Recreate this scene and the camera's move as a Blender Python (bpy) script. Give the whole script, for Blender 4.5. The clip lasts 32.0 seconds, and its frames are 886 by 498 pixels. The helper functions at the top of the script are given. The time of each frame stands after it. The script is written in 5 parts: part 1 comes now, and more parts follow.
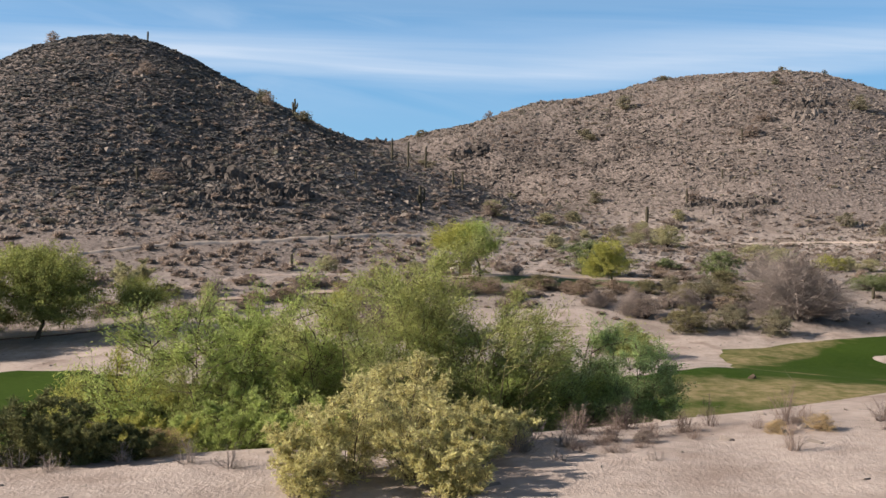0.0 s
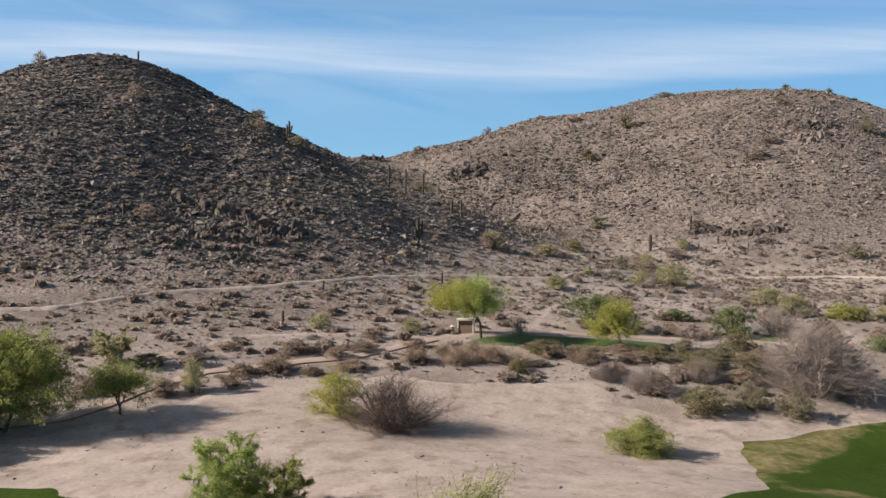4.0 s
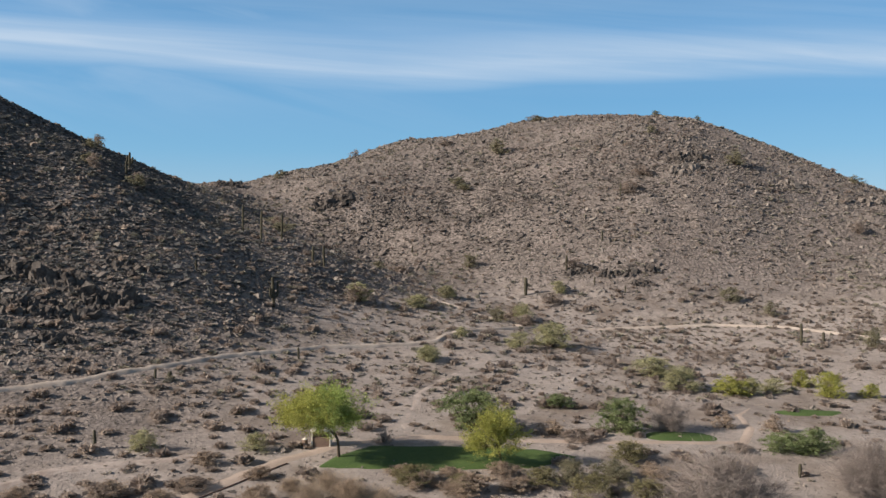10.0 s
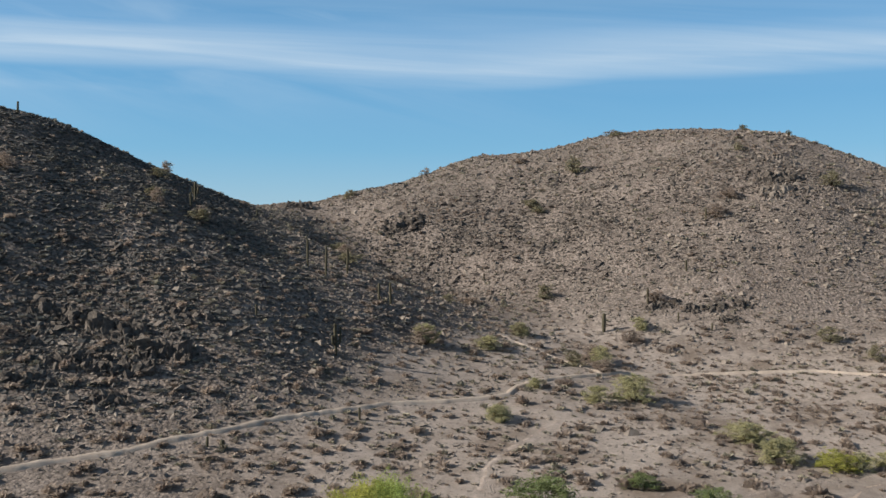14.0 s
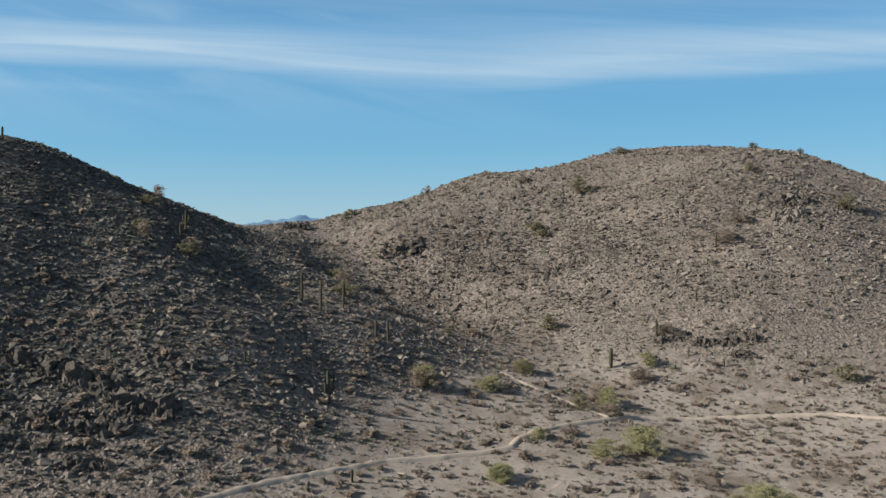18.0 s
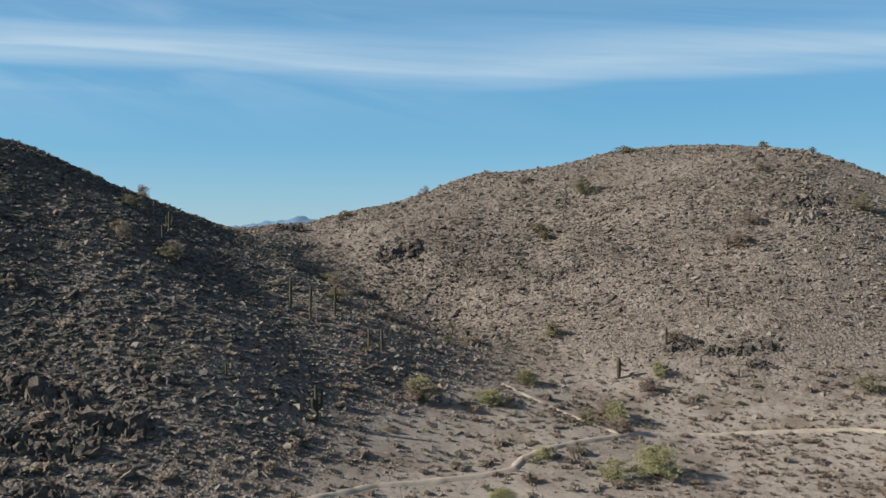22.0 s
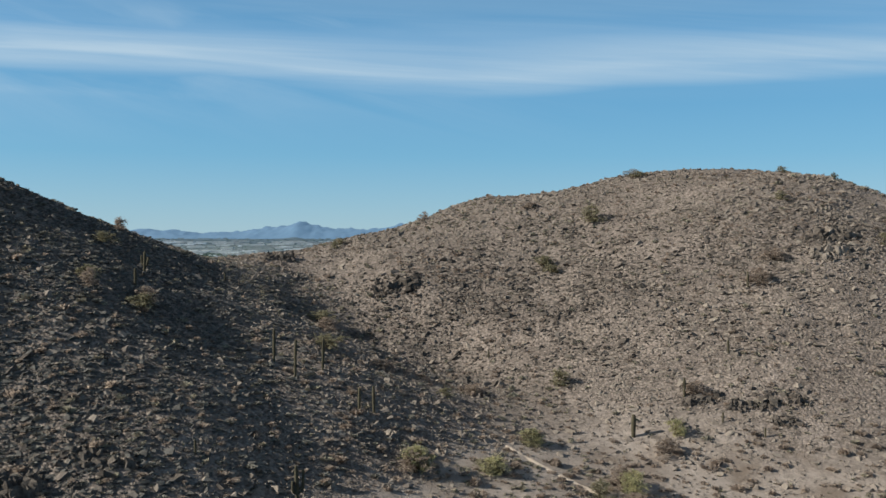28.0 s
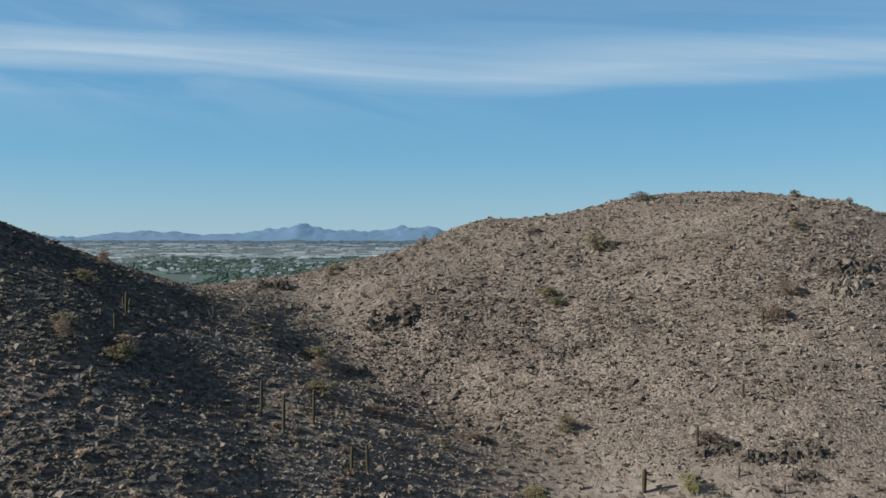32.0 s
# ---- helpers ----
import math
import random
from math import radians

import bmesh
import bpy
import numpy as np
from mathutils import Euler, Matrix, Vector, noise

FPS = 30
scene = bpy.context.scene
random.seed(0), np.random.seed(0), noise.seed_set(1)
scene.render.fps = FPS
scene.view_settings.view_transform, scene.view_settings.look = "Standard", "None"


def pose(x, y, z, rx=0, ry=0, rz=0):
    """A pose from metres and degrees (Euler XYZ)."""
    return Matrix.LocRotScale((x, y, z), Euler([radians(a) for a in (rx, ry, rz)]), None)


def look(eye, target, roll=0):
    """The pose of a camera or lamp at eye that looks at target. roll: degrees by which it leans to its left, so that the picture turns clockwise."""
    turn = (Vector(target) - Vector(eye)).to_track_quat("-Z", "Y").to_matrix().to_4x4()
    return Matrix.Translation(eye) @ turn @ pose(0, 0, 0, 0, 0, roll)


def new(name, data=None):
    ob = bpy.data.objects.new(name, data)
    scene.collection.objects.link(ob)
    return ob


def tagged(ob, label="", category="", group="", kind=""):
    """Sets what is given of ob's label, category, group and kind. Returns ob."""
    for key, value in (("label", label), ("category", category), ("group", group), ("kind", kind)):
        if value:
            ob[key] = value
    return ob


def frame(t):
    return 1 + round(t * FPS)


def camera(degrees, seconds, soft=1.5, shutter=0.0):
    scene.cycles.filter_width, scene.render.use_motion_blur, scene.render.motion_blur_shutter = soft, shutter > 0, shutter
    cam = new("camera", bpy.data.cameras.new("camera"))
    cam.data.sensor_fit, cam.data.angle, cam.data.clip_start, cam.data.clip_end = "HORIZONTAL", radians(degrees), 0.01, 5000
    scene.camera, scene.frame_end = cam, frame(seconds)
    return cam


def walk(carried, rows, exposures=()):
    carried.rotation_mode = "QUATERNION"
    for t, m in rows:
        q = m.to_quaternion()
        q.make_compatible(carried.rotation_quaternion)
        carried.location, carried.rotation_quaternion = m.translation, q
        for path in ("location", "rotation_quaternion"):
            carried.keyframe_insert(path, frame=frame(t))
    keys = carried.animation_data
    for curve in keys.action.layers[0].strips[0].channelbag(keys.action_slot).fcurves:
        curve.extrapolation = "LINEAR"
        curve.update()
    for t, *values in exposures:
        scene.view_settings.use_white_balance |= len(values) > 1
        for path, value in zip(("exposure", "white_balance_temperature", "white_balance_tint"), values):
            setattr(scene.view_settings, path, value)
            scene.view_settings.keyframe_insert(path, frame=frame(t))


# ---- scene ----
cam = camera(54.09, 32.0)
PATH = [
    (0, pose(-0.00, 0.00, 8.00, 89.000, -0.070, 0.000)),
    (0.5, pose(-0.18, 0.19, 8.77, 89.004, -0.077, 0.286)),
    (1, pose(-0.30, 0.38, 9.51, 88.971, -0.075, 0.576)),
    (1.5, pose(-0.28, 0.63, 10.25, 88.888, -0.069, 0.924)),
    (2, pose(-0.25, 1.08, 11.13, 88.960, -0.084, 1.263)),
    (2.5, pose(-0.28, 1.91, 12.00, 88.980, -0.168, 1.509)),
    (3, pose(-0.39, 2.96, 12.90, 88.958, -0.194, 1.665)),
    (3.5, pose(-0.42, 4.08, 13.75, 88.913, -0.225, 1.860)),
    (4, pose(-0.37, 5.27, 14.59, 88.879, -0.292, -0.244)),
    (4.5, pose(-0.37, 6.53, 15.48, 88.872, -0.190, -2.958)),
    (6.5, pose(0.00, 11.71, 18.52, 88.833, -0.120, -5.464)),
    (7, pose(0.23, 12.96, 19.25, 88.829, -0.083, -5.321)),
    (7.5, pose(0.47, 14.23, 20.02, 88.803, 0.036, -5.777)),
    (8, pose(0.72, 15.45, 20.79, 88.807, 0.068, -7.212)),
    (8.5, pose(0.93, 16.57, 21.53, 88.815, 0.042, -8.769)),
    (9, pose(1.12, 17.61, 22.27, 88.843, 0.002, -10.436)),
    (9.5, pose(1.47, 18.68, 23.09, 88.832, 0.008, -11.734)),
    (10, pose(1.81, 19.71, 23.91, 88.825, 0.017, -8.637)),
    (10.5, pose(2.13, 20.75, 24.77, 88.788, 0.033, -7.609)),
    (11, pose(2.44, 21.79, 25.69, 88.759, 0.065, -7.556)),
    (11.5, pose(2.67, 22.81, 26.52, 88.754, 0.058, -7.586)),
    (12, pose(2.87, 23.82, 27.39, 88.750, 0.071, -5.095)),
    (12.5, pose(3.05, 24.82, 28.27, 88.751, 0.083, -3.721)),
    (13, pose(3.22, 25.87, 29.12, 88.742, 0.111, -3.732)),
    (13.5, pose(3.39, 27.05, 29.88, 88.741, 0.078, -3.715)),
    (14, pose(3.56, 28.23, 30.63, 88.736, 0.065, -3.696)),
    (14.5, pose(3.70, 29.31, 31.44, 88.751, 0.070, -3.656)),
    (16.5, pose(4.22, 33.17, 34.87, 88.794, 0.050, -3.533)),
    (17, pose(4.37, 33.86, 35.42, 88.651, 0.061, -3.501)),
    (17.5, pose(4.53, 34.46, 35.97, 88.735, 0.057, -3.452)),
    (18, pose(4.70, 35.11, 36.41, 88.776, 0.061, -3.441)),
    (18.5, pose(4.86, 35.89, 36.66, 88.742, 0.093, -3.407)),
    (19, pose(4.98, 36.83, 36.78, 88.720, 0.150, -3.402)),
    (19.5, pose(5.03, 37.99, 36.78, 88.745, 0.103, -3.420)),
    (20, pose(5.06, 39.24, 36.73, 88.771, 0.079, -3.441)),
    (20.5, pose(5.11, 40.52, 36.68, 88.793, 0.073, -3.470)),
    (21, pose(5.22, 41.79, 36.66, 88.814, 0.064, -3.486)),
    (21.5, pose(5.37, 43.02, 36.67, 88.828, 0.061, -3.481)),
    (22, pose(5.56, 44.22, 36.70, 88.835, 0.072, -3.473)),
    (22.5, pose(5.76, 45.40, 36.79, 88.842, 0.077, -3.469)),
    (23, pose(5.92, 46.55, 36.93, 88.839, 0.104, -3.463)),
    (23.5, pose(5.99, 47.63, 37.08, 88.828, 0.080, -3.484)),
    (24, pose(6.02, 48.71, 37.41, 88.851, 0.055, -3.504)),
    (24.5, pose(6.07, 49.79, 37.94, 88.939, 0.008, -3.513)),
    (25, pose(6.15, 50.86, 38.60, 89.011, -0.030, -3.516)),
    (25.5, pose(6.25, 51.93, 39.31, 89.064, -0.041, -3.489)),
    (27.5, pose(6.71, 56.20, 42.41, 89.159, -0.053, -3.391)),
    (28, pose(6.82, 57.24, 43.12, 89.144, -0.060, -3.368)),
    (28.5, pose(6.91, 58.16, 44.00, 89.137, -0.047, -3.332)),
    (29, pose(6.99, 59.08, 44.90, 89.121, -0.038, -3.319)),
    (29.5, pose(7.09, 60.05, 45.77, 89.093, -0.029, -3.321)),
    (30, pose(7.19, 61.07, 46.60, 89.079, -0.013, -3.316)),
    (30.5, pose(7.31, 62.12, 47.39, 89.090, -0.012, -3.280)),
    (31, pose(7.44, 63.24, 48.13, 89.110, -0.004, -3.276)),
    (31.5, pose(7.57, 64.39, 48.85, 89.158, -0.029, -3.278)),
    (32, pose(7.70, 65.57, 49.53, 89.196, -0.093, -3.271)),
]
walk(cam, PATH, [(0, 0.89, 6850, 14), (4, 0.86, 6850, 13.5), (7, 0.74, 6700, 12), (13, 0.67, 6600, 7.5), (19, 0.65, 6500, 2.3), (28, 0.58, 6530, 2.5), (32, 0.51, 6480, 3)])

# ---- light: low winter sun from the west, thin cirrus ----
SUN_FROM = Vector((-0.873, -0.115, 0.472)).normalized()
sun = new("sun", bpy.data.lights.new("sun", "SUN"))
sun.data.energy, sun.data.angle, sun.data.color = 5.0, radians(0.53), (1.0, 0.90, 0.79)
sun.matrix_world = look(SUN_FROM * 300, (0, 0, 0))

world = bpy.data.worlds.new("desert_sky")
scene.world = world
world.use_nodes = True
wn, wl = world.node_tree.nodes, world.node_tree.links
wn.clear()


def wnode(kind, **values):
    n = wn.new(kind)
    for key, value in values.items():
        n.inputs[key].default_value = value
    return n


def wmath(op, a, b=None, clamp=False):
    n = wn.new("ShaderNodeMath")
    n.operation, n.use_clamp = op, clamp
    for k, v in enumerate((a, b)):
        if v is None:
            continue
        if isinstance(v, (int, float)):
            n.inputs[k].default_value = v
        else:
            wl.new(v, n.inputs[k])
    return n.outputs[0]


sky = wn.new("ShaderNodeTexSky")
sky.sky_type, sky.sun_disc = "NISHITA", False
sky.sun_elevation, sky.sun_rotation = math.asin(SUN_FROM.z), math.atan2(SUN_FROM.x, SUN_FROM.y)
sky.altitude, sky.air_density, sky.dust_density, sky.ozone_density = 400, 1.0, 0.1, 2.2
coord = wn.new("ShaderNodeTexCoord")
split = wn.new("ShaderNodeSeparateXYZ")
wl.new(coord.outputs["Generated"], split.inputs[0])
up = wmath("MAXIMUM", split.outputs[2], 0.0)
# cirrus: a long streak and a softer bank beside it, laid on a flat sheet high to the north
ahead = wmath("MAXIMUM", split.outputs[1], 0.12)
side, rise = wmath("DIVIDE", split.outputs[0], ahead), wmath("DIVIDE", split.outputs[2], ahead)


def wramp(value, stops):
    r = wn.new("ShaderNodeValToRGB")
    for k, (place, level) in enumerate(stops):
        e = r.color_ramp.elements[k] if k < 2 else r.color_ramp.elements.new(place)
        e.position, e.color = place, (level, level, level, 1)
    wl.new(value, r.inputs[0])
    return r.outputs[0]


def wstreak(across, up_scale, tilt, detail, distort):
    flat = wn.new("ShaderNodeCombineXYZ")
    wl.new(wmath("MULTIPLY", side, across), flat.inputs[0])
    wl.new(wmath("ADD", wmath("MULTIPLY", rise, up_scale), wmath("MULTIPLY", side, tilt)), flat.inputs[1])
    n = wnode("ShaderNodeTexNoise", Scale=1.0, Detail=detail, Roughness=0.55, Distortion=distort)
    wl.new(flat.outputs[0], n.inputs["Vector"])
    return n.outputs[0]


edge = wramp(wmath("ADD", wmath("MULTIPLY", side, 0.625), 0.375, True), ((0.0, 0.402), (0.10, 0.396), (0.217, 0.382), (0.296, 0.362), (0.36, 0.344), (0.42, 0.336), (0.475, 0.346), (0.54, 0.366), (0.625, 0.380), (0.739, 0.402), (1.0, 0.43)))
wisps = wstreak(1.6, 34.0, 1.2, 6.0, 0.5)
lift = wmath("ADD", wmath("SUBTRACT", rise, wmath("MULTIPLY", edge, 0.5)), wmath("MULTIPLY", wmath("SUBTRACT", wstreak(1.6, 9.0, 1.5, 4.0, 0.4), 0.5), 0.016))
belt = wramp(wmath("ADD", lift, 0.1), ((0.066, 0.0), (0.087, 0.08), (0.096, 0.56), (0.114, 0.92), (0.130, 0.66), (0.156, 0.28), (0.25, 0.10)))
thin = wn.new("ShaderNodeMapRange")
thin.inputs["From Min"].default_value, thin.inputs["From Max"].default_value = 0.28, 0.66
wl.new(wisps, thin.inputs[0])
bank = wmath("MULTIPLY", wramp(wmath("ADD", wmath("MULTIPLY", side, 0.5), 0.5, True), ((0.0, 0.75), (0.38, 0.75), (0.56, 0.45), (0.66, 0.0))), wramp(rise, ((0.10, 0.0), (0.155, 0.36), (0.20, 0.62), (0.25, 0.42), (0.34, 0.15))))
puff = wn.new("ShaderNodeMapRange")
puff.inputs["From Min"].default_value, puff.inputs["From Max"].default_value = 0.36, 0.68
wl.new(wstreak(2.6, 17.0, 4.5, 6.0, 0.7), puff.inputs[0])
cover = wmath("MAXIMUM", wmath("MULTIPLY", belt, wmath("ADD", wmath("MULTIPLY", thin.outputs[0], 0.75), 0.28)), wmath("MULTIPLY", bank, puff.outputs[0]), True)
strays = wmath("MULTIPLY", wramp(wmath("ADD", lift, 0.1), ((0.050, 0.0), (0.068, 0.55), (0.084, 0.0))), wramp(wmath("ADD", wmath("MULTIPLY", side, 0.625), 0.375, True), ((0.0, 1.0), (0.24, 0.8), (0.30, 0.0))))
cover = wmath("MAXIMUM", cover, wmath("MULTIPLY", strays, puff.outputs[0]), True)
haze = wn.new("ShaderNodeValToRGB")
for stop, (place, colour) in zip(range(5), ((0.0, (0.345, 0.525, 0.69)), (0.09, (0.18, 0.435, 0.685)), (0.22, (0.094, 0.33, 0.63)), (0.5, (0.145, 0.174, 0.208)), (1.0, (0.124, 0.135, 0.145)))):
    e = haze.color_ramp.elements[stop] if stop < 2 else haze.color_ramp.elements.new(place)
    e.position, e.color = place, (*colour, 1)
wl.new(up, haze.inputs[0])
dim = wn.new("ShaderNodeMix")
dim.data_type, dim.blend_type = "RGBA", "MULTIPLY"
dim.inputs[0].default_value, dim.inputs[7].default_value = 1.0, (0.085, 0.10, 0.12, 1)
wl.new(sky.outputs[0], dim.inputs[6])
air = wn.new("ShaderNodeMix")
air.data_type = "RGBA"
air.inputs[0].default_value = 0.78
wl.new(dim.outputs[2], air.inputs[6])
wl.new(haze.outputs[0], air.inputs[7])
veil = wn.new("ShaderNodeMix")
veil.data_type = "RGBA"
veil.inputs[7].default_value = (0.50, 0.63, 0.79, 1)
wl.new(cover, veil.inputs[0])
wl.new(air.outputs[2], veil.inputs[6])
glow = wnode("ShaderNodeBackground", Strength=0.66)
wl.new(veil.outputs[2], glow.inputs[0])
out = wn.new("ShaderNodeOutputWorld")
wl.new(glow.outputs[0], out.inputs[0])
scene.view_settings.exposure = 0.0

# ---- land: one height function that ground, trails and plants all share ----
RNG = np.random.RandomState(7)
LATTICE = RNG.rand(256, 256)


def smooth_noise(x, y, size, shift=0):
    """Value noise from -1 to 1 with bumps of the given size in metres."""
    u, v = np.asarray(x, float) / size + 37.3 * shift + 900, np.asarray(y, float) / size + 11.7 * shift + 900
    i, j = np.floor(u).astype(int), np.floor(v).astype(int)
    a, b = u - i, v - j
    a, b = a * a * (3 - 2 * a), b * b * (3 - 2 * b)
    g = lambda p, q: LATTICE[p % 256, q % 256]
    return 2 * ((g(i, j) * (1 - a) + g(i + 1, j) * a) * (1 - b) + (g(i, j + 1) * (1 - a) + g(i + 1, j + 1) * a) * b) - 1


def step(v, middle, width):
    return 1 / (1 + np.exp(-np.clip((v - middle) / width, -40, 40)))


def hill(x, y, height, cx, cy, rx, ry, turn, steep):
    c, s = math.cos(turn), math.sin(turn)
    u, v = ((x - cx) * c + (y - cy) * s) / rx, (-(x - cx) * s + (y - cy) * c) / ry
    return height * np.exp(-0.5 * (u * u + v * v + 0.02) ** steep)


def hills(x, y):
    return sum((
    hill(x, y, 41.45, -81.8, 224.9, 32.3, 42.3, -0.66, 1.02),  # left hill
    hill(x, y, 10.83, -37.0, 191.9, 16.0, 36.4, -0.18, 0.78),  # shoulder of the left hill
    hill(x, y, 9.27, -0.8, 201.9, 27.4, 13.3, 1.38, 1.12),  # spur running down to the draw
    hill(x, y, -6.29, -29.2, 300.5, 25.4, 44.5, 1.33, 0.85),  # hollow behind the saddle
    hill(x, y, 29.09, -11.8, 304.8, 41.9, 25.9, 0.28, 1.04),  # saddle ridge
    hill(x, y, 43.95, 109.3, 289.8, 39.5, 37.8, -0.55, 0.99),  # right hill
    hill(x, y, 26.77, 45.0, 292.0, 44.3, 28.6, 0.75, 1.13),  # west shoulder
    hill(x, y, 9.91, 79.1, 231.6, 39.2, 28.4, 0.61, 1.57),  # southern buttress
    hill(x, y, -5.59, 51.6, 216.5, 32.3, 81.0, 0.26, 0.71),  # valley draw
    hill(x, y, 13.10, 157.1, 236.6, 40.2, 34.9, -0.36, 1.09),  # east shoulder
    hill(x, y, 5.57, 29.1, 318.9, 12.3, 12.8, -0.02, 1.19),  # ridge knoll
    hill(x, y, 7.44, 51.1, 246.5, 57.0, 17.6, -0.08, 0.98),  # ledge
    hill(x, y, 13.68, -73.1, 167.0, 20.1, 31.1, -0.68, 1.21),  # left foot
    hill(x, y, 1.86, 27.6, 40.1, 52.4, 11.0, -0.55, 1.34),  # fairway bank
    hill(x, y, -4.15, 114.1, 249.4, 10.1, 16.0, 1.18, 1.17),  # notch
    hill(x, y, 4.30, -89.6, 202.1, 12.2, 25.2, -0.88, 1.35),  # far left rib
    hill(x, y, 5.20, -24.7, 169.5, 11.9, 21.4, 0.18, 1.35),  # lower flank
    hill(x, y, 2.19, 19.0, 206.8, 10.2, 37.3, 0.23, 1.05),  # toe of the spur
    hill(x, y, 2.10, -55.0, 135.5, 42.9, 11.0, 0.26, 1.09),  # dip by the wash
    hill(x, y, -2.77, -7.1, 252.2, 25.2, 9.5, 1.71, 1.23),  # head of the draw
    hill(x, y, -7.78, 9.3, 237.6, 12.6, 9.4, 2.49, 1.33),  # upper draw
    hill(x, y, -3.92, 11.6, 216.9, 9.5, 15.4, 2.17, 1.12),  # lower draw
    hill(x, y, 2.45, -18.6, 215.1, 9.5, 11.2, -0.24, 1.20),  # ridge over the draw
    ))


def plain(x, y):
    crest = np.clip(22.7 + 0.33 * x, 18.6, 27)
    z = -1.9 + (5.55 + 0.035 * np.clip(x, 0, 20)) * step(crest - y, 0, 1.05)                               # terrace that drops to the fairway
    z = z + 4.6 * step(y, 84, 6) + 6.5 * step(y, 132, 16) + 3.0 * step(y, 185, 14)
    return z - 13 * step(y, 420, 28) + 34 * step(y, 3300, 600)


def height(x, y):
    x, y = np.asarray(x, float), np.asarray(y, float)
    h = hills(x, y)
    slope = np.clip((h - 3) / 12, 0, 1) * (1 - step(y, 420, 20))
    rough = 0.45 * smooth_noise(x, y, 13, 1) + 0.25 * smooth_noise(x, y, 4.6, 2) + 0.18 * smooth_noise(x, y, 2.1, 3)
    calm = 0.16 * smooth_noise(x, y, 9, 4) + 0.05 * smooth_noise(x, y, 3.1, 5)
    return plain(x, y) + h + slope * rough + (1 - slope) * calm

# ---- materials ----
class Stuff:
    """A procedural material: two tones mixed by coarse and fine noise, each piece a little different, with fine relief."""

    def __init__(self, name, dark, light, coarse=0.3, fine=4.0, rough=0.9, gloss=0.25, bump=0.4, pieces=0.0, leaf=0.0, third=None, third_at=(0.55, 0.7), third_scale=0.08, grit=0.0, gap=0.03, rubble=None, glow=0.0, dry=None):
        m = self.m = bpy.data.materials.new(name)
        m.use_nodes = True
        self.n, self.l = m.node_tree.nodes, m.node_tree.links
        self.n.clear()
        geo = self.n.new("ShaderNodeNewGeometry")
        pos = geo.outputs["Position"]
        big, small = self.noise(pos, coarse, 4), self.noise(pos, fine, 6)
        tone = self.math("ADD", self.math("MULTIPLY", big, 0.55), self.math("MULTIPLY", small, 0.45))
        ramp = self.span(tone, 0.36, 0.64)
        colour = self.mix(ramp, dark, light)
        if third:
            patch = self.span(self.noise(pos, third_scale, 5), *third_at)
            colour = self.mix(patch, colour, third)
        if dry:
            worn = self.n.new("ShaderNodeAttribute")
            worn.attribute_name = "dry"
            share = self.math("ADD", worn.outputs["Fac"], self.math("MULTIPLY", self.math("SUBTRACT", self.noise(pos, 0.45, 6), 0.5), 1.5))
            colour = self.mix(self.span(share, 0.22, 0.72), colour, self.mix(self.span(self.noise(pos, 1.3, 5), 0.35, 0.65), *dry))
        if rubble:
            mask = self.n.new("ShaderNodeAttribute")
            mask.attribute_name = "rubble"
            amount = self.span(self.math("ADD", mask.outputs["Fac"], self.math("MULTIPLY", self.math("SUBTRACT", self.noise(pos, 0.5, 5), 0.5), 0.9)), 0.25, 0.75)
            cells = self.n.new("ShaderNodeTexVoronoi")
            cells.inputs["Scale"].default_value = 2.1
            self.l.new(pos, cells.inputs["Vector"])
            value = self.n.new("ShaderNodeSeparateColor")
            self.l.new(cells.outputs["Color"], value.inputs[0])
            lump = self.math("SUBTRACT", 1.0, cells.outputs["Distance"])
            tint = self.math("MULTIPLY", self.math("ADD", self.math("MULTIPLY", value.outputs[0], 0.65), 0.70), self.math("ADD", self.math("MULTIPLY", self.span(lump, 0.36, 0.60), 0.35), 0.65))
            patchy = self.span(self.noise(pos, 0.09, 5), 0.05, 0.45)
            tint = self.math("ADD", self.math("MULTIPLY", self.math("SUBTRACT", tint, 1.0), patchy), 1.0)
            stones = self.mix(ramp, *rubble)
            colour = self.mix(amount, colour, self.times(stones, self.grey(tint)))
            relief = self.math("MULTIPLY", self.math("MULTIPLY", lump, amount), self.math("MULTIPLY", patchy, 1.2))
        if pieces:
            hue = self.n.new("ShaderNodeHueSaturation")
            rnd = geo.outputs["Random Per Island"]
            self.l.new(self.math("ADD", self.math("MULTIPLY", rnd, pieces), 1 - pieces / 2), hue.inputs["Value"])
            self.l.new(self.math("ADD", self.math("MULTIPLY", rnd, 0.03 * pieces), 0.5 - 0.015 * pieces), hue.inputs["Hue"])
            self.l.new(colour, hue.inputs["Color"])
            colour = hue.outputs[0]
        if grit:
            cell = self.n.new("ShaderNodeTexVoronoi")
            cell.inputs["Scale"].default_value = grit
            self.l.new(pos, cell.inputs["Vector"])
            speck = self.span(cell.outputs["Distance"], 0.08, 0.32)
            shade = self.mix(speck, tuple(0.52 * c for c in dark), (1, 1, 1))
            colour = self.mix(0.36, colour, self.times(colour, shade))
        surf = self.n.new("ShaderNodeBsdfPrincipled")
        surf.inputs["Roughness"].default_value = rough
        surf.inputs["Specular IOR Level"].default_value = gloss
        self.put(colour, surf.inputs["Base Color"])
        if glow:
            self.put(colour, surf.inputs["Emission Color"])
            surf.inputs["Emission Strength"].default_value = glow
